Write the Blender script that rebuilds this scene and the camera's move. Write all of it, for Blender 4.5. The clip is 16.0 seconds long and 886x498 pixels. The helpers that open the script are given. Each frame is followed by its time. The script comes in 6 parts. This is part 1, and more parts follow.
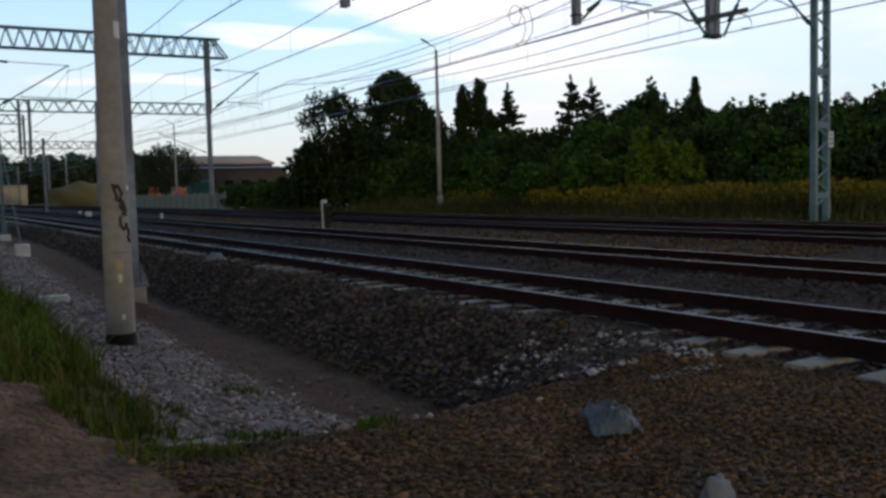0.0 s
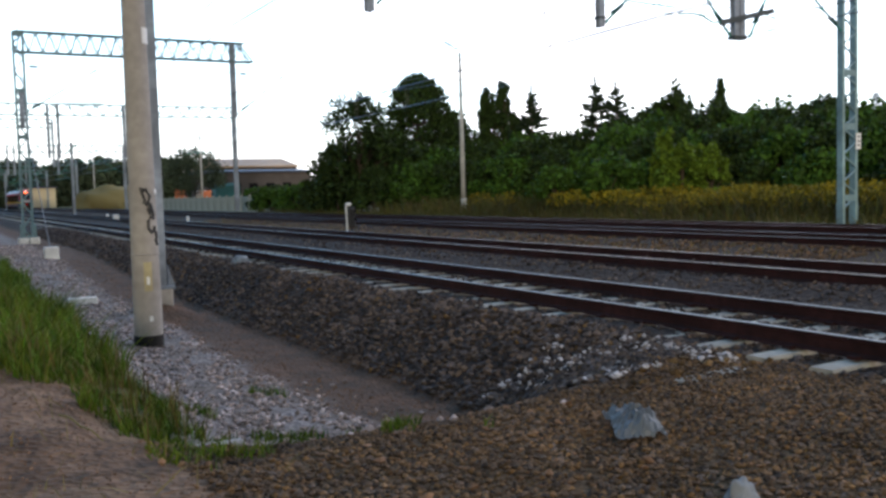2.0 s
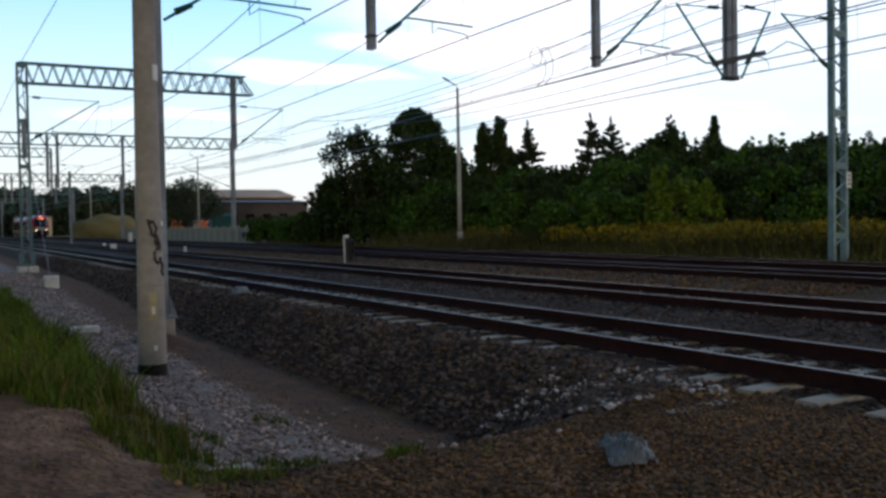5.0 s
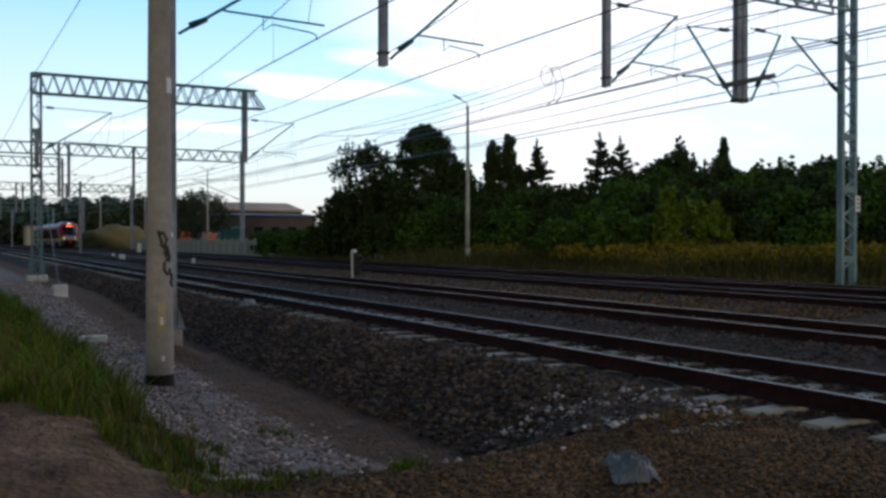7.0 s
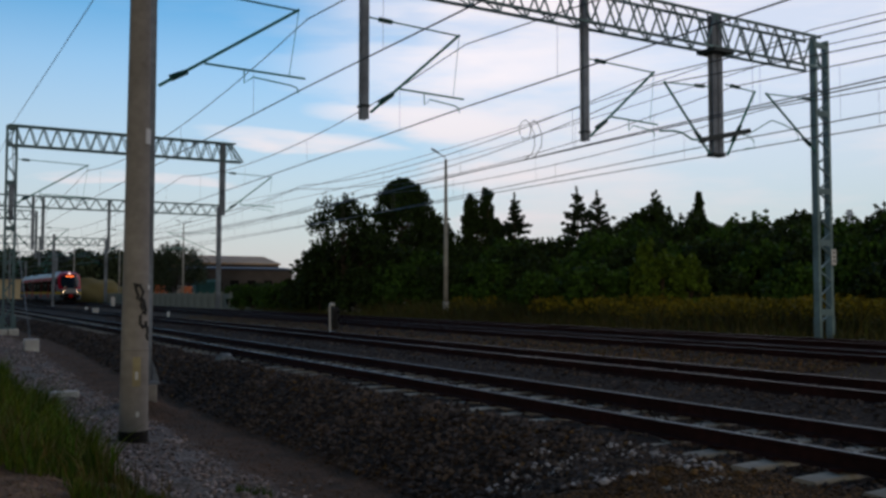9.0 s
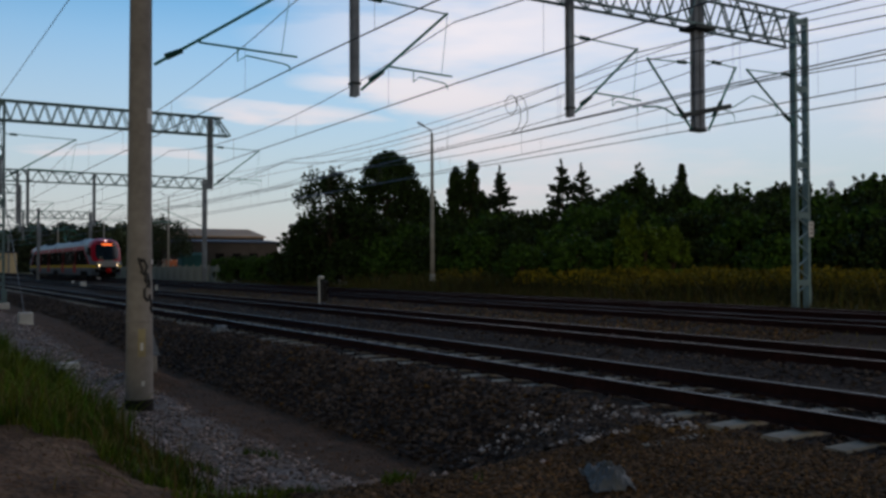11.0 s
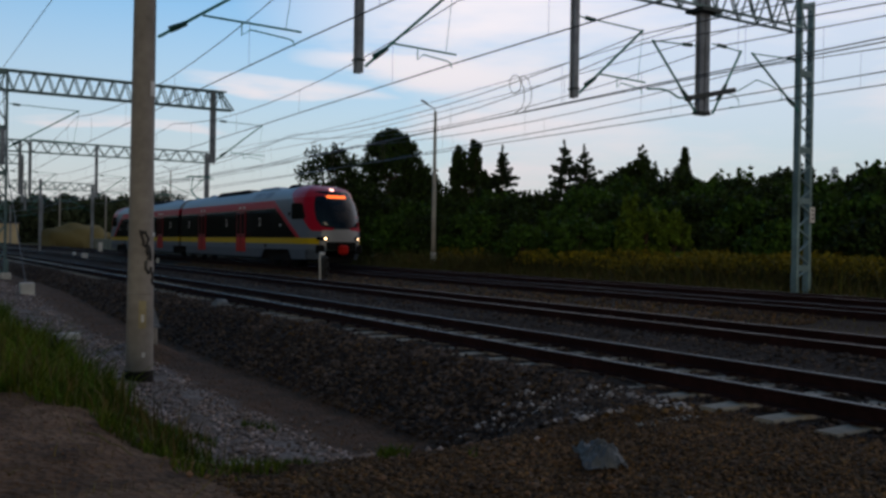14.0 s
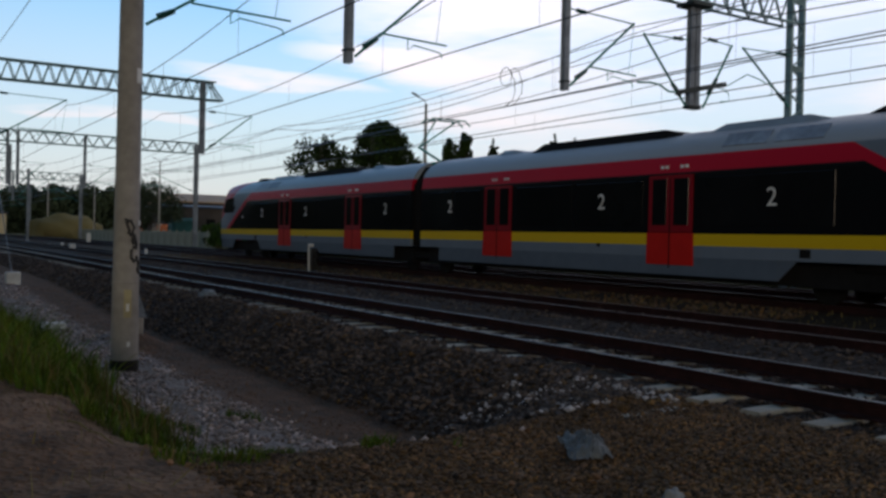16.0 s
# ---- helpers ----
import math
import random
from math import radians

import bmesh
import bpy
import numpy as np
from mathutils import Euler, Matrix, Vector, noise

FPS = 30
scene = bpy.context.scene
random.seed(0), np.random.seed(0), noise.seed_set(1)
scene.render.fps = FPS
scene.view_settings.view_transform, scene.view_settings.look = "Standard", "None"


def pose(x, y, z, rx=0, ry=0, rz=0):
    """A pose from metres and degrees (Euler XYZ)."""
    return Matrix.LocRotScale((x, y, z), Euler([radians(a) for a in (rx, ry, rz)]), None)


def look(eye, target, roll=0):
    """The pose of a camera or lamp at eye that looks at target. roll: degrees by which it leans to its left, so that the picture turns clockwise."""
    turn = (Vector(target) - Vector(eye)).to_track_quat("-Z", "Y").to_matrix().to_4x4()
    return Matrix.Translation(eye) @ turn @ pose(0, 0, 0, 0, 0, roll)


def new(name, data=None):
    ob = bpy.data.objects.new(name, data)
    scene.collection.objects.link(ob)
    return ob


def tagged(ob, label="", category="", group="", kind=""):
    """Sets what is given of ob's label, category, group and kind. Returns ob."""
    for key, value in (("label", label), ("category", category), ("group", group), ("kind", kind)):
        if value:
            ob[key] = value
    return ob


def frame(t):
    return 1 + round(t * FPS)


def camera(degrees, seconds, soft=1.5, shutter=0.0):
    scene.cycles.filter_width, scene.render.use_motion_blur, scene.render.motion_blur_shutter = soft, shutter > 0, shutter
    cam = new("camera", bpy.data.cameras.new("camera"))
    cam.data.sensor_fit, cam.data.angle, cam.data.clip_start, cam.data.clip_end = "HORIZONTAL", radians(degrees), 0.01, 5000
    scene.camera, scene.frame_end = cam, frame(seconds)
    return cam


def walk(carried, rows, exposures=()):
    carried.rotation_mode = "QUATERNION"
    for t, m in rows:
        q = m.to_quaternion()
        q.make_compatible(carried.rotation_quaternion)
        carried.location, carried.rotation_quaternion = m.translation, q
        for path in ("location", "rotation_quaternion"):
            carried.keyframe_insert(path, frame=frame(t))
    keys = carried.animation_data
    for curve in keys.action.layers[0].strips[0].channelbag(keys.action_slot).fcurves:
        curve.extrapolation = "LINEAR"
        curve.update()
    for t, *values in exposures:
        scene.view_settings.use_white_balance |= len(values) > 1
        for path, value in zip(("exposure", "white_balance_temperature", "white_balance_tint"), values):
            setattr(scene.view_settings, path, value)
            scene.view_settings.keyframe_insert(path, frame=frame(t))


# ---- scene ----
cam = camera(52.3, 16.0, soft=2.9)
EXPOSURE = [(0, 0.18), (0.5, 0.75), (1.0, 1.5), (1.5, 1.75), (2.0, 1.65), (2.5, 1.30), (3.0, 1.0), (5.5, 0.38), (7.0, 0.35), (8.0, 0.1), (9.0, -0.25),
            (11.5, -0.38), (13.0, -0.40), (14.0, -0.3), (15.0, -0.12), (16.0, 0.0)]
PATH = [
    (0, pose(0.299, 0.377, 1.402, 86.134, 1.536, -30.938)),
    (0.5, pose(0.296, 0.387, 1.394, 85.135, 1.536, -29.883)),
    (1, pose(0.283, 0.372, 1.399, 84.773, 1.506, -29.484)),
    (1.5, pose(0.300, 0.376, 1.400, 85.255, 1.554, -29.427)),
    (2, pose(0.266, 0.332, 1.413, 86.329, 1.624, -29.451)),
    (2.5, pose(0.231, 0.281, 1.425, 87.238, 1.616, -29.501)),
    (3, pose(0.207, 0.247, 1.437, 87.691, 1.665, -29.529)),
    (5.5, pose(0.015, 0.033, 1.451, 88.598, 0.752, -29.671)),
    (6, pose(0.008, 0.028, 1.451, 88.892, 0.480, -29.530)),
    (6.5, pose(0.010, 0.021, 1.452, 89.177, 0.224, -29.376)),
    (7, pose(0.004, 0.001, 1.449, 89.432, -0.018, -29.233)),
    (7.5, pose(0.015, 0.012, 1.443, 89.692, -0.261, -29.206)),
    (8, pose(0.048, 0.074, 1.441, 90.747, -0.605, -29.805)),
    (8.5, pose(0.025, 0.137, 1.436, 92.233, -0.429, -30.389)),
    (9, pose(0.002, 0.159, 1.433, 92.836, -0.021, -30.706)),
    (11.5, pose(-0.457, -0.378, 1.457, 90.573, 0.118, -31.745)),
    (12, pose(-0.456, -0.383, 1.459, 90.250, 0.036, -31.635)),
    (12.5, pose(-0.444, -0.386, 1.462, 90.072, -0.084, -31.539)),
    (13, pose(-0.439, -0.377, 1.452, 89.956, -0.369, -31.536)),
    (13.5, pose(-0.438, -0.373, 1.445, 89.848, -0.644, -31.565)),
    (14, pose(-0.431, -0.371, 1.443, 89.710, -0.901, -31.602)),
    (14.5, pose(-0.420, -0.364, 1.437, 89.542, -1.074, -31.620)),
    (15, pose(-0.418, -0.363, 1.434, 89.394, -1.173, -31.643)),
    (15.5, pose(-0.366, -0.346, 1.417, 89.323, -1.233, -31.500)),
    (16, pose(-0.367, -0.332, 1.399, 89.322, -1.349, -32.222)),
]
walk(cam, PATH, EXPOSURE)

# ---------------------------------------------------------------- world, sun
world = bpy.data.worlds.new("evening_sky")
scene.world = world
world.use_nodes = True
wn, wl = world.node_tree.nodes, world.node_tree.links
wn.clear()
w_out = wn.new("ShaderNodeOutputWorld")
w_bg = wn.new("ShaderNodeBackground")
w_sky = wn.new("ShaderNodeTexSky")
w_sky.sky_type = "NISHITA"
w_sky.sun_disc = False
w_sky.sun_elevation = radians(8)
w_sky.sun_rotation = radians(215)
w_sky.air_density, w_sky.dust_density, w_sky.ozone_density = 1.0, 1.0, 1.5
w_co = wn.new("ShaderNodeTexCoord")
w_map = wn.new("ShaderNodeMapping")
w_map.inputs["Scale"].default_value = (1.0, 1.0, 5.5)
w_map.inputs["Location"].default_value = (0.3, 0.1, 0.0)
w_noise = wn.new("ShaderNodeTexNoise")
w_noise.inputs["Scale"].default_value = 2.6
w_noise.inputs["Detail"].default_value = 6
w_noise.inputs["Roughness"].default_value = 0.55
w_ramp = wn.new("ShaderNodeValToRGB")
w_ramp.color_ramp.elements[0].position, w_ramp.color_ramp.elements[1].position = 0.435, 0.66
w_sep = wn.new("ShaderNodeSeparateXYZ")
w_low = wn.new("ShaderNodeMapRange")
w_low.inputs["From Min"].default_value, w_low.inputs["From Max"].default_value = 0.0, 0.31
w_low.inputs["To Min"].default_value, w_low.inputs["To Max"].default_value = 0.88, 0.0
w_max = wn.new("ShaderNodeMath")
w_max.operation = "MAXIMUM"
w_mix = wn.new("ShaderNodeMix")
w_mix.data_type = "RGBA"
w_gain = wn.new("ShaderNodeMix")
w_gain.data_type, w_gain.blend_type = "RGBA", "MULTIPLY"
w_gain.inputs[0].default_value = 1.0
SKY_GAIN, CLOUD = (0.64, 1.44, 1.98, 1), (9.55, 8.85, 9.2, 1)
w_gain.inputs[7].default_value = SKY_GAIN
wl.new(w_co.outputs["Generated"], w_map.inputs["Vector"])
wl.new(w_map.outputs["Vector"], w_noise.inputs["Vector"])
wl.new(w_noise.outputs["Fac"], w_ramp.inputs["Fac"])
wl.new(w_co.outputs["Generated"], w_sep.inputs["Vector"])
wl.new(w_sep.outputs["Z"], w_low.inputs["Value"])

def sky_math(op, *args):
    x = wn.new("ShaderNodeMath")
    x.operation = op
    for k, v in enumerate(args):
        if isinstance(v, (int, float)):
            x.inputs[k].default_value = v
        else:
            wl.new(v, x.inputs[k])
    return x.outputs["Value"]


def sky_step(v, a, b, to=1.0):
    r = wn.new("ShaderNodeMapRange")
    r.interpolation_type = "SMOOTHSTEP"
    r.inputs["From Min"].default_value, r.inputs["From Max"].default_value = a, b
    r.inputs["To Max"].default_value = to
    wl.new(v, r.inputs["Value"])
    return r.outputs["Result"]


# a broad white veil in the east, long streaks in the north, open blue between them
SX, SY, SZ = (w_sep.outputs[k] for k in "XYZ")
wisp = sky_math("SUBTRACT", w_noise.outputs["Fac"], 0.5)


def streak(x0, z0, wide, thick, tilt):
    u = sky_math("DIVIDE", sky_math("SUBTRACT", SX, x0), wide)
    v = sky_math("SUBTRACT", SZ, z0)
    v = sky_math("ADD", v, sky_math("ADD", sky_math("MULTIPLY", u, tilt), sky_math("MULTIPLY", wisp, 0.085)))
    v = sky_math("DIVIDE", v, thick)
    d = sky_math("ADD", sky_math("MULTIPLY", u, u), sky_math("MULTIPLY", v, v))
    return sky_math("MULTIPLY", sky_math("MULTIPLY", sky_step(sky_math("SUBTRACT", 1.0, d), -0.9, 0.95), sky_step(w_noise.outputs["Fac"], 0.25, 0.58)), sky_step(SY, 0.0, 0.2))


veil = sky_math("MULTIPLY", sky_step(sky_math("ADD", SX, sky_math("MULTIPLY", wisp, 0.35)), 0.36, 0.60), sky_math("ADD", 0.62, sky_math("MULTIPLY", w_ramp.outputs["Color"], 0.34)))
high = sky_math("MULTIPLY", w_ramp.outputs["Color"], sky_math("ADD", 0.12, sky_step(SX, 0.25, 0.5, 0.6)))
cover = sky_math("MAXIMUM", veil, high)
for st in ((0.36, 0.166, 0.12, 0.012, 0.006), (0.50, 0.192, 0.13, 0.026, 0.010), (0.33, 0.128, 0.16, 0.008, 0.0), (0.20, 0.120, 0.12, 0.008, -0.003)):
    cover = sky_math("MAXIMUM", cover, sky_math("MULTIPLY", streak(*st), 0.95 if st[2] < 0.14 else 0.5))
wl.new(cover, w_max.inputs[0])
wl.new(w_low.outputs["Result"], w_max.inputs[1])
wl.new(w_sky.outputs["Color"], w_gain.inputs[6])
wl.new(w_max.outputs["Value"], w_mix.inputs[0])
wl.new(w_gain.outputs[2], w_mix.inputs[6])
w_mix.inputs[7].default_value = CLOUD
# clouds thin out and dim away from the bright part of the sky
w_dot = wn.new("ShaderNodeVectorMath")
w_dot.operation = "DOT_PRODUCT"
w_dot.inputs[1].default_value = (math.sin(radians(36)), math.cos(radians(36)), 0.1)
wl.new(w_co.outputs["Generated"], w_dot.inputs[0])
w_fall = wn.new("ShaderNodeMapRange")
w_fall.interpolation_type = "SMOOTHSTEP"
w_fall.inputs["From Min"].default_value, w_fall.inputs["From Max"].default_value = -0.35, 0.65
w_fall.inputs["To Min"].default_value, w_fall.inputs["To Max"].default_value = 0.0, 1.0
wl.new(w_dot.outputs["Value"], w_fall.inputs["Value"])
w_dusk = wn.new("ShaderNodeMix")
w_dusk.data_type, w_dusk.blend_type = "RGBA", "MULTIPLY"
w_dusk.inputs[0].default_value = 1.0
# the band over the horizon is duller than the sky above it
w_band = wn.new("ShaderNodeMapRange")
w_band.inputs["From Min"].default_value, w_band.inputs["From Max"].default_value = 0.0, 0.24
w_band.inputs["To Min"].default_value, w_band.inputs["To Max"].default_value = 0.68, 1.0
wl.new(w_sep.outputs["Z"], w_band.inputs["Value"])
w_dull = wn.new("ShaderNodeVectorMath")
w_dull.operation = "SCALE"
wl.new(w_mix.outputs[2], w_dull.inputs[0])
wl.new(w_band.outputs["Result"], w_dull.inputs["Scale"])
wl.new(w_dull.outputs["Vector"], w_dusk.inputs[6])
w_tint = wn.new("ShaderNodeMix")
w_tint.data_type = "RGBA"
w_tint.inputs[6].default_value, w_tint.inputs[7].default_value = (0.24, 0.205, 0.175, 1), (1.0, 1.0, 1.0, 1)
wl.new(w_fall.outputs["Result"], w_tint.inputs[0])
wl.new(w_tint.outputs[2], w_dusk.inputs[7])
wl.new(w_dusk.outputs[2], w_bg.inputs["Color"])
w_bg.inputs["Strength"].default_value = 0.125
wl.new(w_bg.outputs["Background"], w_out.inputs["Surface"])

sun_data = bpy.data.lights.new("sun", "SUN")
sun_data.energy, sun_data.angle, sun_data.color = 0.60, radians(20), (1.0, 0.80, 0.62)
sun = new("sun", sun_data)
sun.matrix_world = look((-43, -61, 10.5), (0, 0, 0))


# ---------------------------------------------------------------- materials
def mat(name, colour, rough=0.8, metal=0.0, vary=0.25, scale=8.0, bump=0.0, second=None, coarse=0.35, island=0.0, obj_random=0.0):
    m = bpy.data.materials.new(name)
    m.use_nodes = True
    n, l = m.node_tree.nodes, m.node_tree.links
    b = n["Principled BSDF"]
    b.inputs["Roughness"].default_value, b.inputs["Metallic"].default_value = rough, metal
    if rough >= 0.75:
        b.inputs["Specular IOR Level"].default_value = 0.2
    co = n.new("ShaderNodeTexCoord")
    fine, big = n.new("ShaderNodeTexNoise"), n.new("ShaderNodeTexNoise")
    fine.inputs["Scale"].default_value, fine.inputs["Detail"].default_value = scale, 5
    big.inputs["Scale"].default_value, big.inputs["Detail"].default_value = scale * 0.12, 3
    for t in (fine, big):
        l.new(co.outputs["Object"], t.inputs["Vector"])
    c2 = second or tuple(c * (1 - vary) for c in colour)
    mix = n.new("ShaderNodeMix")
    mix.data_type = "RGBA"
    mix.inputs[6].default_value, mix.inputs[7].default_value = (*colour, 1), (*c2, 1)
    ramp = n.new("ShaderNodeMapRange")
    ramp.inputs["From Min"].default_value, ramp.inputs["From Max"].default_value = 0.35, 0.65
    l.new(fine.outputs["Fac"], ramp.inputs["Value"])
    l.new(ramp.outputs["Result"], mix.inputs[0])
    hsv = n.new("ShaderNodeHueSaturation")
    rb = n.new("ShaderNodeMapRange")
    rb.inputs["From Min"].default_value, rb.inputs["From Max"].default_value = 0.3, 0.7
    rb.inputs["To Min"].default_value, rb.inputs["To Max"].default_value = 1 - coarse, 1 + coarse
    l.new(big.outputs["Fac"], rb.inputs["Value"])
    value = rb.outputs["Result"]
    if island or obj_random:
        if island:
            g = n.new("ShaderNodeNewGeometry")
            rnd = g.outputs["Random Per Island"]
        else:
            g = n.new("ShaderNodeObjectInfo")
            rnd = g.outputs["Random"]
        ri = n.new("ShaderNodeMapRange")
        k = island or obj_random
        ri.inputs["To Min"].default_value, ri.inputs["To Max"].default_value = 1 - k, 1 + k
        if island:
            l.new(rnd, mix.inputs[0])
            spread = n.new("ShaderNodeMath")
            spread.operation = "MULTIPLY"
            spread.inputs[1].default_value = 17.31
            l.new(rnd, spread.inputs[0])
            frac = n.new("ShaderNodeMath")
            frac.operation = "FRACT"
            l.new(spread.outputs["Value"], frac.inputs[0])
            rnd = frac.outputs["Value"]
        l.new(rnd, ri.inputs["Value"])
        mu = n.new("ShaderNodeMath")
        mu.operation = "MULTIPLY"
        l.new(value, mu.inputs[0])
        l.new(ri.outputs["Result"], mu.inputs[1])
        value = mu.outputs["Value"]
    l.new(value, hsv.inputs["Value"])
    l.new(mix.outputs[2], hsv.inputs["Color"])
    l.new(hsv.outputs["Color"], b.inputs["Base Color"])
    if bump:
        bp = n.new("ShaderNodeBump")
        bp.inputs["Strength"].default_value, bp.inputs["Distance"].default_value = bump, 0.02
        l.new(fine.outputs["Fac"], bp.inputs["Height"])
        l.new(bp.outputs["Normal"], b.inputs["Normal"])
    return m


def glow(name, colour, strength):
    m = bpy.data.materials.new(name)
    m.use_nodes = True
    b = m.node_tree.nodes["Principled BSDF"]
    b.inputs["Base Color"].default_value = (*colour, 1)
    b.inputs["Emission Color"].default_value, b.inputs["Emission Strength"].default_value = (*colour, 1), strength
    return m


CONCRETE = mat("concrete", (0.37, 0.34, 0.31), 0.9, vary=0.16, scale=9, bump=0.25, coarse=0.2)
SLEEPER = mat("sleeper_concrete", (0.36, 0.345, 0.30), 0.9, vary=0.25, scale=10, bump=0.3, obj_random=0.15)
PLINTH = mat("plinth_concrete", (0.80, 0.79, 0.76), 0.9, vary=0.15, scale=10, bump=0.2)
GALV = mat("galvanised_steel", (0.30, 0.34, 0.40), 0.55, 0.35, vary=0.25, scale=6, bump=0.1)
GREEN_STEEL = mat("green_painted_steel", (0.06, 0.33, 0.27), 0.5, 0.2, vary=0.3, scale=6)
PALE_STEEL = mat("pale_painted_steel", (0.21, 0.32, 0.34), 0.5, 0.4, vary=0.2, scale=5)
DARK_STEEL = mat("dark_steel", (0.07, 0.085, 0.09), 0.5, 0.4, vary=0.3, scale=8)
RUST = mat("rusty_rail_side", (0.026, 0.009, 0.009), 0.9, 0.0, vary=0.4, scale=9, bump=0.2)
SHINE = mat("polished_rail_head", (0.15, 0.185, 0.21), 0.52, 1.0, vary=0.15, scale=4)
DULL_HEAD = mat("worn_rail_head", (0.22, 0.20, 0.19), 0.42, 0.9, vary=0.25, scale=4)
WIRE = mat("oxidised_copper_wire", (0.12, 0.13, 0.14), 0.5, 0.5, vary=0.2, scale=5)
INSUL = mat("dark_green_insulator", (0.018, 0.085, 0.07), 0.3, 0.0, vary=0.2, scale=9)
STONE_DARK = mat("dark_ballast_stone", (0.049, 0.046, 0.051), 0.9, vary=0.45, scale=14, coarse=0.4, island=0.75, second=(0.088, 0.062, 0.044))
STONE_PALE = mat("pale_grey_gravel_stone", (0.40, 0.335, 0.32), 0.9, vary=0.5, scale=14, coarse=0.35, island=0.6, second=(0.23, 0.165, 0.13))
STONE_BROWN = mat("brown_gravel_stone", (0.135, 0.076, 0.030), 0.9, vary=0.3, scale=14, coarse=0.35, island=0.65, second=(0.078, 0.060, 0.050))
CLOD = mat("dirt_clod", (0.21, 0.122, 0.072), 0.95, vary=0.3, scale=14, island=0.35)
STONE_GREY = mat("bluish_grey_stone", (0.23, 0.255, 0.275), 0.8, vary=0.3, scale=10, bump=0.3)
STONE_OCHRE = mat("ochre_stained_stone", (0.12, 0.072, 0.028), 0.9, vary=0.3, scale=12, island=0.5)
STONE_WHITE = mat("whitish_stone", (0.38, 0.365, 0.37), 0.85, vary=0.2, scale=12, island=0.5)
GRASS = mat("grass_blade", (0.050, 0.130, 0.006), 0.8, vary=0.4, scale=2, second=(0.13, 0.145, 0.014), island=0.45)
DRYGRASS = mat("dry_grass", (0.17, 0.135, 0.045), 0.8, vary=0.4, scale=2, island=0.4)
GOLDENROD = mat("goldenrod_flowers", (0.29, 0.22, 0.010), 0.8, vary=0.4, scale=1.2, island=0.5, second=(0.12, 0.12, 0.014))
WEED = mat("tall_weed_leaves", (0.050, 0.066, 0.012), 0.8, vary=0.4, scale=0.8, island=0.5, second=(0.072, 0.056, 0.017))
LEAF_DARK = mat("dark_leaf", (0.028, 0.055, 0.010), 0.75, vary=0.4, scale=0.8, island=0.5)
LEAF_MID = mat("mid_green_leaf", (0.048, 0.112, 0.013), 0.75, vary=0.4, scale=0.8, island=0.5)
LEAF_LIGHT = mat("light_green_leaf", (0.105, 0.175, 0.015), 0.75, vary=0.35, scale=0.8, island=0.4)
# distance haze is mixed into this paler, greyer leaf colour
LEAF_FAR = mat("haze_paled_leaf", (0.060, 0.085, 0.050), 0.85, vary=0.3, scale=0.3, island=0.3)
NEEDLE = mat("spruce_needles", (0.026, 0.046, 0.020), 0.8, vary=0.4, scale=0.8, island=0.5)
BARK = mat("bark", (0.09, 0.07, 0.05), 0.9, vary=0.4, scale=5, bump=0.5)
WHITE_PAINT = mat("white_paint", (0.78, 0.78, 0.77), 0.6, vary=0.1, scale=9, coarse=0.08)
BLACK_PAINT = mat("black_paint", (0.02, 0.02, 0.022), 0.5, vary=0.2, scale=9)
TAR = mat("tar_coating", (0.025, 0.022, 0.02), 0.75, vary=0.3, scale=12, bump=0.2)
YELLOW_SIGN = mat("yellow_plate", (0.40, 0.34, 0.19), 0.6, vary=0.15, scale=12)
PLASTIC = mat("crumpled_grey_plastic", (0.20, 0.235, 0.27), 0.45, vary=0.2, scale=6, bump=0.4)
T_SILVER = mat("train_silver_paint", (0.105, 0.135, 0.182), 0.45, 0.1, vary=0.08, scale=3, coarse=0.08)
T_ROOF = mat("train_roof_paint", (0.29, 0.36, 0.44), 0.45, 0.2, vary=0.12, scale=3, coarse=0.1)
T_DOOR = mat("train_door_red_paint", (0.50, 0.014, 0.010), 0.4, 0.0, vary=0.1, scale=3, coarse=0.08)
T_DOOR_TOP = mat("train_door_upper_paint", (0.24, 0.006, 0.014), 0.4, 0.0, vary=0.1, scale=3, coarse=0.08)
T_GLASS = mat("train_tinted_glass", (0.008, 0.009, 0.011), 0.12, 0.0, vary=0.2, scale=2)
T_GLASS.node_tree.nodes["Principled BSDF"].inputs["Specular IOR Level"].default_value = 0.2
for train_paint in (T_SILVER, T_DOOR, T_DOOR_TOP):
    train_paint.node_tree.nodes["Principled BSDF"].inputs["Specular IOR Level"].default_value = 0.1
T_SCREEN = mat("train_windscreen_glass", (0.010, 0.018, 0.030), 0.10, 0.0, vary=0.2, scale=2)
T_SCREEN.node_tree.nodes["Principled BSDF"].inputs["Specular IOR Level"].default_value = 0.45
T_UNDER = mat("train_underframe", (0.009, 0.009, 0.010), 0.9, 0.0, vary=0.3, scale=5)
T_WHITE = mat("train_white_lettering", (0.75, 0.75, 0.75), 0.5, vary=0.05, scale=3)
T_NOSE = mat("train_nose_silver", (0.33, 0.33, 0.34), 0.4, 0.15, vary=0.06, scale=3, coarse=0.06)
HEADLIGHT = glow("headlight_glow", (1.0, 0.64, 0.34), 8.0)
MARKER = glow("top_marker_light", (1.0, 0.60, 0.50), 4.0)
DISPLAY = glow("destination_display", (1.0, 0.16, 0.03), 2.2)
BUILDING = mat("rendered_wall", (0.10, 0.084, 0.078), 0.9, vary=0.2, scale=0.6)
ROOF_TAN = mat("tan_sheet_roof", (0.44, 0.31, 0.20), 0.7, vary=0.15, scale=0.5)
ROOF_GREY = mat("grey_sheet_roof", (0.06, 0.075, 0.115), 0.7, vary=0.2, scale=0.5)
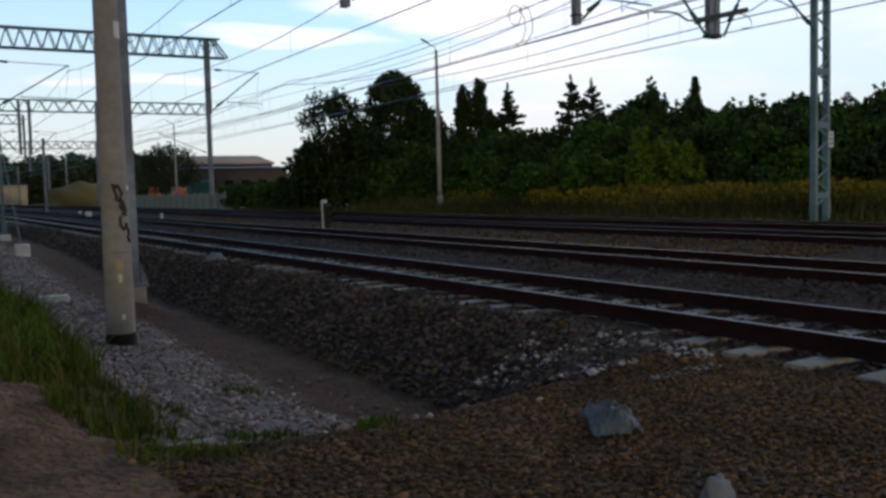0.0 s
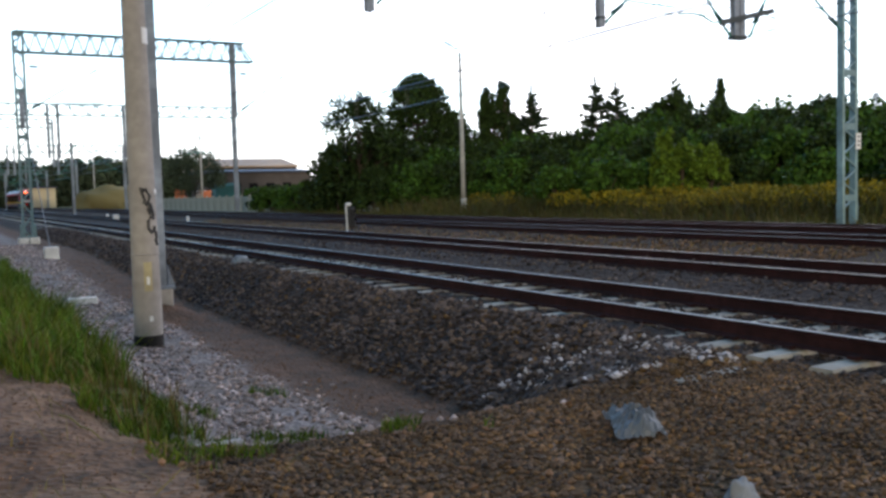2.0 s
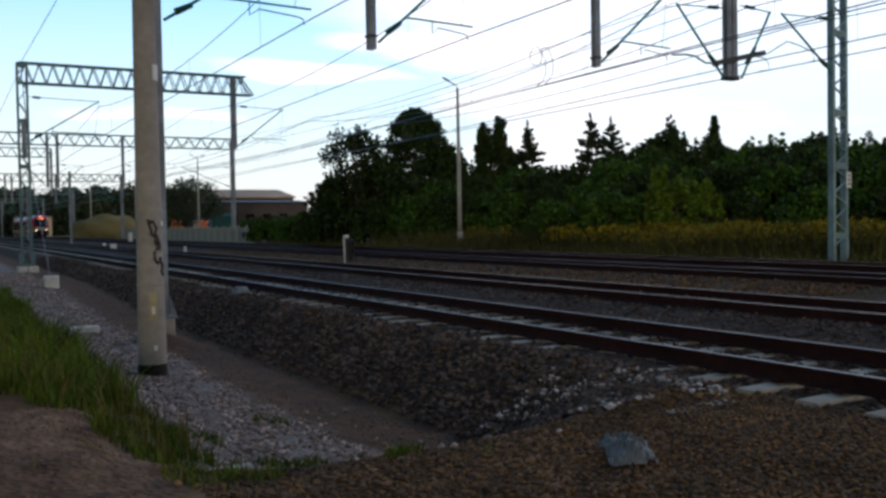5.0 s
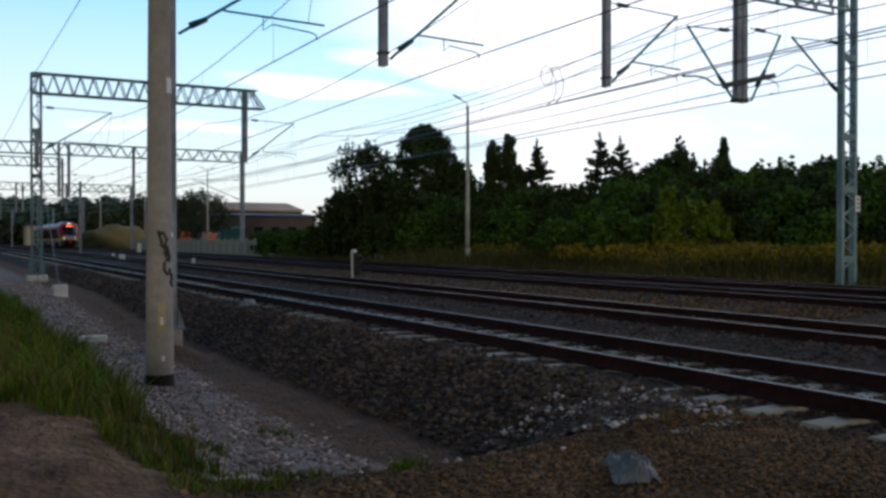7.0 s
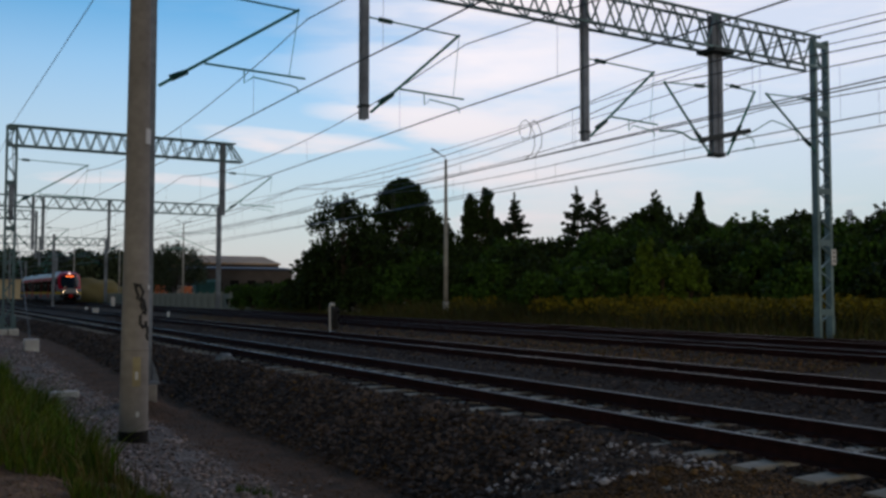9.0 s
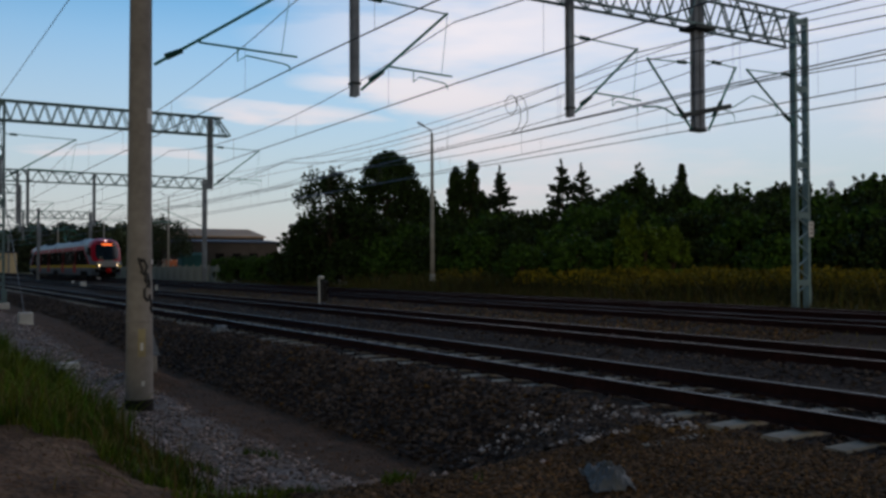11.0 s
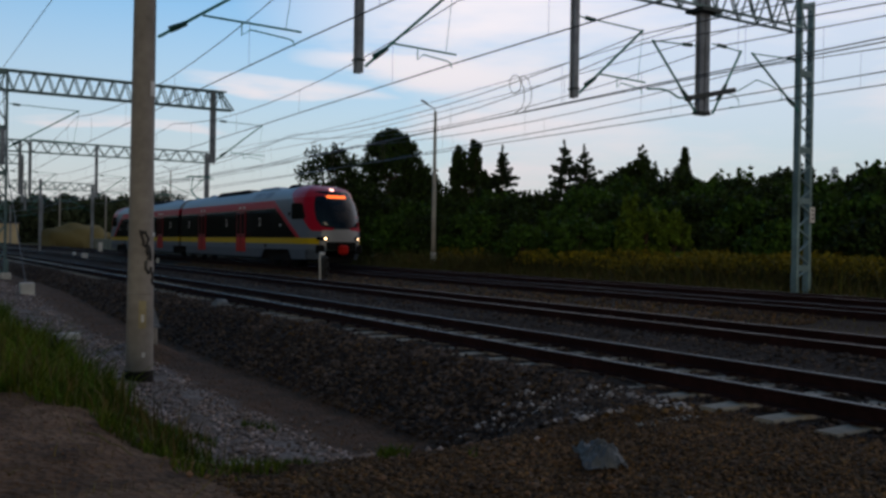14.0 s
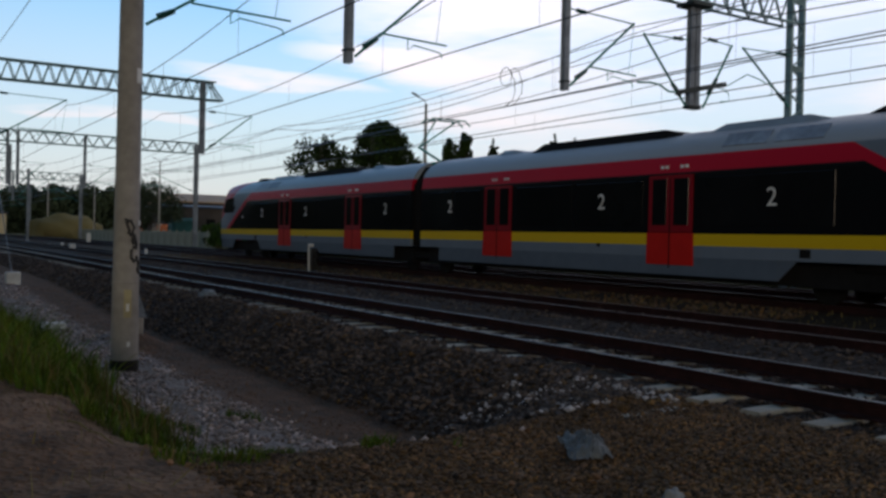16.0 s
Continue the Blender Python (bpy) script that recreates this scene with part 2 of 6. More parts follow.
CREAM = mat("cream_wall", (0.62, 0.52, 0.34), 0.9, vary=0.1, scale=0.5)
SAND = mat("yellow_sand", (0.21, 0.175, 0.075), 0.95, vary=0.3, scale=0.8, second=(0.20, 0.17, 0.08))
FENCE = mat("pale_concrete_fence", (0.36, 0.385, 0.34), 0.9, vary=0.2, scale=0.8)
ORANGE = mat("orange_paint", (0.65, 0.16, 0.05), 0.5, vary=0.1, scale=2)
TEAL = mat("teal_tarpaulin", (0.03, 0.16, 0.15), 0.6, vary=0.2, scale=2)


# ---------------------------------------------------------------- builders
def part(name, bm, material, parent=None, label="", smooth=False):
    me = bpy.data.meshes.new(name)
    bm.normal_update()
    bm.to_mesh(me)
    bm.free()
    return wrap(name, me, material, parent, label, smooth)


def wrap(name, me, material, parent=None, label="", smooth=False):
    for m in material if isinstance(material, (list, tuple)) else (material,):
        me.materials.append(m)
    if smooth:
        me.polygons.foreach_set("use_smooth", [True] * len(me.polygons))
    ob = new(name, me)
    ob.parent = parent
    if label:
        ob["label"] = label
    return ob


def thing(name, label, category, m=None, group="", kind=""):
    ob = new(name)
    ob.empty_display_size = 0.1
    if m is not None:
        ob.matrix_world = m
    return tagged(ob, label, category, group, kind)


def box(bm, c, s, mat_index=0, bevel=0.0, rz=0.0):
    vs = bmesh.ops.create_cube(bm, size=1.0, matrix=Matrix.Translation(c) @ Matrix.Rotation(rz, 4, "Z") @ Matrix.Diagonal((*s, 1)))["verts"]
    faces = {f for v in vs for f in v.link_faces}
    for f in faces:
        f.material_index = mat_index
    if bevel:
        edges = list({e for v in vs for e in v.link_edges})
        bmesh.ops.bevel(bm, geom=edges, offset=bevel, segments=1, affect="EDGES")
    return vs


def beam(bm, a, b, w, h=None, up=(0, 0, 1)):
    """A square bar from a to b."""
    a, b = Vector(a), Vector(b)
    h = h or w
    d = (b - a).normalized()
    u = Vector(up)
    if abs(d.dot(u)) > 0.98:
        u = Vector((0, 1, 0))
    s = d.cross(u).normalized()
    u = s.cross(d)
    vs = []
    for p in (a, b):
        for i, j in ((-1, -1), (1, -1), (1, 1), (-1, 1)):
            vs.append(bm.verts.new(p + s * (i * w / 2) + u * (j * h / 2)))
    for q in ((0, 1, 2, 3), (7, 6, 5, 4), (0, 4, 5, 1), (1, 5, 6, 2), (2, 6, 7, 3), (3, 7, 4, 0)):
        bm.faces.new([vs[i] for i in q])


def rod(bm, pts, r, sides=6, r_end=None):
    """A round bar along points."""
    pts = [Vector(p) for p in pts]
    rings = []
    for i, p in enumerate(pts):
        d = (pts[min(i + 1, len(pts) - 1)] - pts[max(i - 1, 0)]).normalized()
        u = Vector((0, 0, 1)) if abs(d.z) < 0.95 else Vector((0, 1, 0))
        s = d.cross(u).normalized()
        u = s.cross(d)
        rr = r if r_end is None else r + (r_end - r) * i / (len(pts) - 1)
        rings.append([bm.verts.new(p + (s * math.cos(a) + u * math.sin(a)) * rr) for a in (2 * math.pi * k / sides for k in range(sides))])
    for a, b in zip(rings, rings[1:]):
        for k in range(sides):
            bm.faces.new((a[k], a[(k + 1) % sides], b[(k + 1) % sides], b[k]))
    bm.faces.new(rings[0][::-1])
    bm.faces.new(rings[-1])


def loft(bm, sections, caps=True, closed=True):
    rings = [[bm.verts.new(p) for p in s] for s in sections]
    n = len(rings[0])
    for a, b in zip(rings, rings[1:]):
        for k in range(n if closed else n - 1):
            bm.faces.new((a[k], a[(k + 1) % n], b[(k + 1) % n], b[k]))
    if caps:
        bm.faces.new(rings[0][::-1])
        bm.faces.new(rings[-1])
    return rings


def smooth(a, b, x):
    t = min(1.0, max(0.0, (x - a) / (b - a)))
    return t * t * (3 - 2 * t)


# ---------------------------------------------------------------- plan
TRACKS = [(8.15, 0.0), (12.15, 0.10), (18.35, 0.12), (22.75, 0.12)]
GAUGE = 1.505
PROFILE = [(-400, -0.2), (0.4, -0.08), (1.0, -0.16), (2.2, -0.62), (2.6, -0.76), (4.4, -0.99), (5.1, -1.02), (6.35, -0.33), (6.75, -0.24), (7.2, -0.225), (7.3, -0.235), (7.75, -0.232), (7.95, -0.212), (9.0, -0.21),
           (9.7, -0.205), (10.2, -0.23), (10.9, -0.07), (13.4, -0.07), (14.4, -0.16), (16.4, -0.14), (17.0, -0.05), (19.7, -0.05), (20.4, -0.08),
           (21.4, -0.05), (24.1, -0.05), (24.9, -0.2), (27.0, -0.35), (31.0, -0.3), (60.0, 0.1), (400, 0.0)]
PX, PZ = [p[0] for p in PROFILE], [p[1] for p in PROFILE]


def height(x, y):
    prof = float(np.interp(x, PX, PZ))
    w = smooth(5.7, 8.3, y - 0.22 * (x - 3.5))
    if x < 6.9:
        plat = -0.24 + 0.05 * math.sin(x * 1.1 + 0.6) * smooth(6.9, 5.5, x)
        prof = plat + (prof - plat) * w
    if x < 6.35:
        prof *= 1 - 0.45 * smooth(20, 38, y)
    if 6.3 < x < 7.25:
        prof += (0.034 - 0.016 * smooth(9.0, 11.0, y)) * smooth(6.9, 8.0, y) * smooth(6.3, 6.7, x)
    mound = 0.34 * math.exp(-((x - 4.1) ** 2 + (y - 18.7) ** 2) / 0.4)
    rough = 0.02 * noise.noise((x * 2.3, y * 2.3, 7.0)) if x < 7 and y < 30 else 0.0
    if x < 2 and y < 12:
        rough += 0.035 * noise.noise((x * 1.4, y * 1.1, 17.0)) + 0.022 * noise.noise((x * 4.5, y * 3.5, 19.0))
    return prof + mound + rough + noise.noise((x * 0.5, y * 0.5, 3.0)) * 0.035


def ground():
    def lines(parts):
        out = []
        for a, b, s in parts:
            out += list(np.arange(a, b - 1e-6, s))
        return out
    xs = lines([(-2500, -300, 550), (-300, -40, 65), (-40, -4, 4), (-4, 7.2, 0.12), (7.2, 28, 0.4), (28, 60, 2), (60, 300, 40), (300, 2501, 550)])
    ys = lines([(-2500, -300, 550), (-300, -20, 40), (-20, 0, 2), (0, 12, 0.12), (12, 30, 0.3), (30, 80, 1.0), (80, 300, 10), (300, 3001, 450)])
    vs = [(x, y, height(x, y)) for y in ys for x in xs]
    nx = len(xs)
    fs = [(j * nx + i, j * nx + i + 1, (j + 1) * nx + i + 1, (j + 1) * nx + i) for j in range(len(ys) - 1) for i in range(nx - 1)]
    me = bpy.data.meshes.new("ground")
    me.from_pydata(vs, [], fs)
    m = bpy.data.materials.new("ground_surface")
    m.use_nodes = True
    n, l = m.node_tree.nodes, m.node_tree.links
    b = n["Principled BSDF"]
    b.inputs["Roughness"].default_value = 0.95
    b.inputs["Specular IOR Level"].default_value = 0.15
    co = n.new("ShaderNodeTexCoord")
    warp = n.new("ShaderNodeTexNoise")
    warp.inputs["Scale"].default_value, warp.inputs["Detail"].default_value = 1.3, 4
    l.new(co.outputs["Object"], warp.inputs["Vector"])
    off = n.new("ShaderNodeVectorMath")
    off.operation = "MULTIPLY_ADD"
    off.inputs[1].default_value, off.inputs[2].default_value = (0.9, 0.9, 0.0), (-0.45, -0.45, 0.0)
    l.new(warp.outputs["Color"], off.inputs[0])
    addv = n.new("ShaderNodeVectorMath")
    l.new(co.outputs["Object"], addv.inputs[0])
    l.new(off.outputs["Vector"], addv.inputs[1])
    sep = n.new("ShaderNodeSeparateXYZ")
    l.new(addv.outputs["Vector"], sep.inputs["Vector"])
    grain = n.new("ShaderNodeTexVoronoi")
    grain.inputs["Scale"].default_value = 16.0
    l.new(co.outputs["Object"], grain.inputs["Vector"])
    fine = n.new("ShaderNodeTexNoise")
    fine.inputs["Scale"].default_value, fine.inputs["Detail"].default_value = 5.0, 6
    l.new(co.outputs["Object"], fine.inputs["Vector"])

    def step(src, a, c):
        r = n.new("ShaderNodeMapRange")
        r.inputs["From Min"].default_value, r.inputs["From Max"].default_value = a, c
        l.new(src, r.inputs["Value"])
        return r.outputs["Result"]

    def mix(fac, a, c):
        x = n.new("ShaderNodeMix")
        x.data_type = "RGBA"
        if fac is None:
            x.inputs[0].default_value = 0.5
        else:
            l.new(fac, x.inputs[0])
        for k, v in ((6, a), (7, c)):
            if isinstance(v, tuple):
                x.inputs[k].default_value = (*v, 1)
            else:
                l.new(v, x.inputs[k])
        return x.outputs[2]

    X, Y = sep.outputs["X"], sep.outputs["Y"]
    g = step(fine.outputs["Fac"], 0.35, 0.65)
    speck = n.new("ShaderNodeSeparateColor")
    l.new(grain.outputs["Color"], speck.inputs["Color"])
    sp = speck.outputs["Red"]
    blotch = n.new("ShaderNodeTexNoise")
    blotch.inputs["Scale"].default_value, blotch.inputs["Detail"].default_value = 1.7, 8
    l.new(co.outputs["Object"], blotch.inputs["Vector"])
    bl = step(blotch.outputs["Fac"], 0.38, 0.62)
    dirt = mix(bl, mix(g, (0.245, 0.150, 0.094), (0.135, 0.082, 0.050)), mix(g, (0.14, 0.084, 0.051), (0.060, 0.037, 0.024)))
    brown = mix(sp, (0.045, 0.029, 0.014), (0.10, 0.066, 0.036))
    grey = mix(bl, mix(sp, (0.12, 0.102, 0.094), (0.30, 0.268, 0.26)), mix(sp, (0.085, 0.066, 0.052), (0.21, 0.175, 0.155)))
    ditch = mix(bl, mix(g, (0.145, 0.085, 0.055), (0.095, 0.057, 0.038)), (0.075, 0.052, 0.038))
    ballast = mix(sp, (0.018, 0.015, 0.014), (0.055, 0.043, 0.037))
    verge = mix(g, (0.06, 0.065, 0.025), (0.10, 0.085, 0.035))
    strip = mix(sp, (0.020, 0.014, 0.010), (0.05, 0.036, 0.025))
    # across the line of the tracks
    c = mix(step(X, 1.7, 2.3), (0.07, 0.075, 0.03), grey)
    c = mix(step(X, 3.75, 4.1), c, ditch)
    c = mix(step(X, 5.15, 5.45), c, ballast)
    c = mix(step(X, 13.6, 14.4), c, strip)
    c = mix(step(X, 24.6, 26.0), c, verge)
    # the trodden crossing beside the camera
    near = mix(step(X, 1.3, 2.2), dirt, brown)
    near = mix(step(X, 6.6, 6.9), near, ballast)
    lane = n.new("ShaderNodeMath")
    lane.operation = "MULTIPLY_ADD"
    lane.inputs[1].default_value = -0.25
    l.new(X, lane.inputs[0])
    l.new(Y, lane.inputs[2])
    shift = n.new("ShaderNodeMapRange")
    shift.inputs["From Min"].default_value, shift.inputs["From Max"].default_value = 4.3, 5.0
    shift.inputs["To Min"].default_value, shift.inputs["To Max"].default_value = -1.2, 0.0
    l.new(X, shift.inputs["Value"])
    lane2 = n.new("ShaderNodeMath")
    l.new(lane.outputs["Value"], lane2.inputs[0])
    l.new(shift.outputs["Result"], lane2.inputs[1])
    c = mix(step(lane2.outputs["Value"], 4.9, 5.5), near, c)
    path = mix(step(X, 1.2, 1.8), dirt, c)
    far = step(Y, 9.0, 13.0)
    c = mix(far, path, c)
    l.new(c, b.inputs["Base Color"])
    bp = n.new("ShaderNodeBump")
    bp.inputs["Strength"].default_value, bp.inputs["Distance"].default_value = 0.7, 0.05
    lump = n.new("ShaderNodeMath")
    lump.operation = "MULTIPLY_ADD"
    lump.inputs[1].default_value = 1.6
    l.new(fine.outputs["Fac"], lump.inputs[0])
    l.new(grain.outputs["Distance"], lump.inputs[2])
    l.new(lump.outputs["Value"], bp.inputs["Height"])
    l.new(bp.outputs["Normal"], b.inputs["Normal"])
    ob = wrap("ground", me, m, smooth=True)
    tagged(ob, "uneven ground of dirt, gravel, ditch and dark ballast beside railway", "ground", kind="structure")


ground()


# ---------------------------------------------------------------- stones
def stones(name, spots, sizes, material, label, category, seed, rise=0.25):
    """Many angular stones as one mesh."""
    rng = np.random.default_rng(seed)
    base = np.array([(0, 0, 1), (0.9, 0, 0.25), (0.2, 0.85, 0.2), (-0.75, 0.5, 0.3), (-0.7, -0.55, 0.15), (0.25, -0.9, 0.3), (0.3, 0.3, -0.8), (-0.4, -0.2, -0.8)])
    tri = [(0, 1, 2), (0, 2, 3), (0, 3, 4), (0, 4, 5), (0, 5, 1), (1, 6, 2), (2, 6, 3), (3, 6, 7), (3, 7, 4), (4, 7, 5), (5, 7, 6), (5, 6, 1)]
    vs, fs = [], []
    for (x, y), r in zip(spots, sizes):
        a = rng.uniform(0, 2 * math.pi)
        c, s = math.cos(a), math.sin(a)
        k = rng.uniform(0.65, 1.25, 3) * r * (1, 1, 0.75)
        p = base * rng.uniform(0.75, 1.2, (8, 1)) * k
        t = rng.uniform(-0.5, 0.5)
        q = np.stack([p[:, 0] * c - p[:, 1] * s, p[:, 0] * s + p[:, 1] * c, p[:, 2] + p[:, 0] * t], 1)
        o = len(vs)
        z = height(x, y) + r * rise
        vs += [(x + v[0], y + v[1], z + v[2]) for v in q]
        fs += [(o + i, o + j, o + k2) for i, j, k2 in tri]
    me = bpy.data.meshes.new(name)
    me.from_pydata(vs, [], fs)
    ob = wrap(name, me, material)
    tagged(ob, label, category, kind="stuff")


def scatter(n, x0, x1, y0, y1, seed, keep=None, lean=1.0):
    rng = np.random.default_rng(seed)
    out = []
    while len(out) < n:
        x = rng.uniform(x0, x1)
        y = y0 + (y1 - y0) * rng.uniform(0, 1) ** lean
        if keep is None or keep(x, y):
            out.append((x, y))
    return out


def lane_of(x, y):
    return y - 0.25 * x - 1.2 * min(1.0, max(0.0, (5.0 - x) / 0.7)) + 0.5 * noise.noise((x * 1.3, y * 1.3, 0.0))


rg = np.random.default_rng(5)
p1 = scatter(13000, 5.2, 6.9, 5.5, 62, 1, lambda x, y: lane_of(x, y) > 5.1, 2.2)
stones("ballast_stones", p1, rg.uniform(0.025, 0.06, len(p1)), STONE_DARK, "dark angular ballast stones on the embankment slope", "ballast", 11)
def off_sleeper(x, y):
    return not (6.95 < x < 8.0 and abs((y - 3.36 + 0.35) % 0.7 - 0.35) < 0.15)


p1 = scatter(15000, 6.9, 13.4, 3.0, 60, 2, off_sleeper, 1.9)
stones("ballast_stones", p1, rg.uniform(0.025, 0.055, len(p1)), STONE_DARK, "dark ballast stones between the rails and sleepers", "ballast", 12, 0.1)
p1 = scatter(6000, 2.2, 4.4, 5.0, 45, 3, lambda x, y: lane_of(x, y) > 4.8 and x < 3.95 + 0.55 * noise.noise((x, y * 1.2, 2)) and noise.noise((x * 1.9, y * 1.9, 21.0)) > -0.28, 2.0)
stones("gravel_stones", p1, rg.uniform(0.012, 0.046, len(p1)), STONE_PALE, "pale grey loose gravel beside the ditch", "gravel", 13)
p1 = scatter(24000, 1.5, 7.0, 2.2, 8.0, 4, lambda x, y: lane_of(x, y) < 5.3)
stones("gravel_stones", p1, rg.uniform(0.008, 0.03, len(p1)), STONE_BROWN, "brown trodden gravel of the crossing", "gravel", 14)
p1 = scatter(330, 5.25, 6.85, 5.9, 8.6, 5, lambda x, y: lane_of(x, y) > 4.8 and noise.noise((x * 1.6, y * 1.3, 14.0)) > -0.12)
stones("white_stones", p1, rg.uniform(0.014, 0.042, len(p1)), STONE_WHITE, "whitish stones strewn over the ballast slope", "stone", 15, 0.9)
p1 = scatter(260, 5.2, 6.9, 6.0, 30, 31, None, 1.7)
stones("ochre_stones", p1, rg.uniform(0.025, 0.055, len(p1)), STONE_OCHRE, "rust-stained ochre stones among dark ballast", "stone", 32, 0.45)
p1 = scatter(60, 2.6, 4.9, 5.8, 12, 33)
stones("loose_stones", p1, rg.uniform(0.02, 0.05, len(p1)), STONE_PALE, "loose pale stones at the edge of the ditch", "stone", 34, 0.5)
p1 = scatter(90, 1.4, 4.5, 4.3, 6.8, 6)
stones("loose_stones", p1, rg.uniform(0.012, 0.038, len(p1)), CLOD, "loose brownish stones lying on brown gravel", "stone", 16, 0.5)
p1 = scatter(2600, -0.6, 1.7, 2.8, 9.2, 8, lambda x, y: noise.noise((x * 1.7, y * 1.7, 9.0)) > -0.15)
stones("dirt_clods", p1, rg.uniform(0.004, 0.022, len(p1)) ** 1.15, CLOD, "small clods and pebbles on bare trodden dirt", "dirt", 18)
p1 = scatter(1500, 1.6, 6.9, 2.4, 7.5, 9, lambda x, y: lane_of(x, y) < 5.2)
stones("gravel_stones", p1, rg.uniform(0.008, 0.020, len(p1)), CLOD, "small paler stones among brown gravel", "gravel", 19, 0.5)
p1 = scatter(2200, 3.8, 5.3, 7.0, 34, 10, None, 1.6)
stones("ditch_pebbles", p1, rg.uniform(0.006, 0.022, len(p1)), CLOD, "brown clods and pebbles in the ditch", "dirt", 20)
p1 = scatter(3600, 13.3, 17.2, 12, 60, 7, None, 1.6)
stones("ballast_stones", p1, rg.uniform(0.03, 0.07, len(p1)), STONE_BROWN, "dark brownish ballast stones between two tracks", "ballast", 17)


# ---------------------------------------------------------------- tracks
def rail_mesh(head, y0=-30.0, y1=420.0):
    prof = [(-0.075, -0.172), (0.075, -0.172), (0.075, -0.16), (0.012, -0.135), (0.012, -0.045), (0.036, -0.036), (0.036, -0.006), (0.03, 0.0),
            (-0.03, 0.0), (-0.036, -0.006), (-0.036, -0.036), (-0.012, -0.045), (-0.012, -0.135), (-0.075, -0.16)]
    bm = bmesh.new()
    loft(bm, [[(x, y, z) for x, z in prof] for y in (y0, 20.0, 80.0, y1)])
    bmesh.ops.recalc_face_normals(bm, faces=bm.faces)
    bm.normal_update()
    for f in bm.faces:
        if f.normal.z > 0.8 and f.calc_center_median().z > -0.01:
            f.material_index = 1
    me = bpy.data.meshes.new("rail")
    bm.to_mesh(me)
    bm.free()
    me.materials.append(RUST)
    me.materials.append(head)
    return me


def track(i, head):
    x, z = TRACKS[i]
    labels = ("railway track with polished rails on pale concrete sleepers", "railway track with dull rusty rails sunk in ballast",
              "railway track with shiny rails on dark ballast", "rusty railway track beside tall weeds")
    t = thing("railway_track", labels[i], "track", pose(x, 0, z), kind="structure")
    me = rail_mesh(head)
    for s in (-1, 1):
        r = new("rail", me)
        r.parent, r.location = t, (s * GAUGE / 2, 0, 0)
    bm = bmesh.new()
    loft(bm, [[(x0, yy, zz) for yy, zz in ((-0.15, -0.42), (0.15, -0.42), (0.125, zt - 0.02), (0.105, zt), (-0.105, zt), (-0.125, zt - 0.02))]
              for x0, zt in ((-1.3, -0.205), (-0.45, -0.19), (0.0, -0.225), (0.45, -0.19), (1.3, -0.205))])
    sl = bpy.data.meshes.new("sleeper")
    bm.normal_update()
    bm.to_mesh(sl)
    bm.free()
    sl.materials.append(SLEEPER)
    n = 200 if i == 0 else 110
    first = 3.36 if i == 0 else 9.0
    for k in range(n):
        o = new("sleeper", sl)
        o.parent = t
        o.location = (0.012 * math.sin(k * 2.3), first + 0.7 * k, 0.0 if i == 0 else -0.05)
    if i == 0:
        bm = bmesh.new()
        for k in range(60):
            for s in (-1, 1):
                for e in (-1, 1):
                    box(bm, (s * GAUGE / 2 + e * 0.1, first + 0.7 * k, -0.165), (0.07, 0.1, 0.035))
        c = part("rail_clips", bm, RUST, t, "rusty rail fastenings")
        c["kind"] = "stuff"
    return t


for i, head in enumerate((SHINE, DULL_HEAD, SHINE, DULL_HEAD)):
    track(i, head)


# ---------------------------------------------------------------- catenary gantries
def brace(parent, name, bars, width, material, single):
    """Lacing bars: each a part of its own where it can be told apart, else one joined part."""
    if single:
        for a, b in bars:
            bm = bmesh.new()
            beam(bm, a, b, width)
            part(name, bm, material, parent)
        return
    bm = bmesh.new()
    for a, b in bars:
        beam(bm, a, b, width)
    part(name + "_lacing", bm, material, parent)["kind"] = "stuff"


def lattice_beam(parent, p0, p1, w, h, step, material, chord=0.07, lace=0.04, single=False):
    """A four-chord lattice girder between two points of its lower centre line, along x."""
    x0, x1, y, z = p0[0], p1[0], p0[1], p0[2]
    for sy in (-w / 2, w / 2):
        for sz in (0, h):
            bm = bmesh.new()
            beam(bm, (x0, y + sy, z + sz), (x1, y + sy, z + sz), chord)
            part("chord", bm, material, parent)
    n = max(2, round((x1 - x0) / step))
    bars, cross = [], []
    for k in range(n):
        a, b = x0 + (x1 - x0) * k / n, x0 + (x1 - x0) * (k + 1) / n
        m = (a + b) / 2
        for sy in (-w / 2, w / 2):
            bars += [((a, y + sy, z), (m, y + sy, z + h)), ((m, y + sy, z + h), (b, y + sy, z))]
        for sz in (0, h):
            cross.append(((a, y - w / 2, z + sz), (b, y + w / 2, z + sz)))
    brace(parent, "brace", bars, lace, material, single)
    brace(parent, "cross_brace", cross, lace * 0.8, material, single)


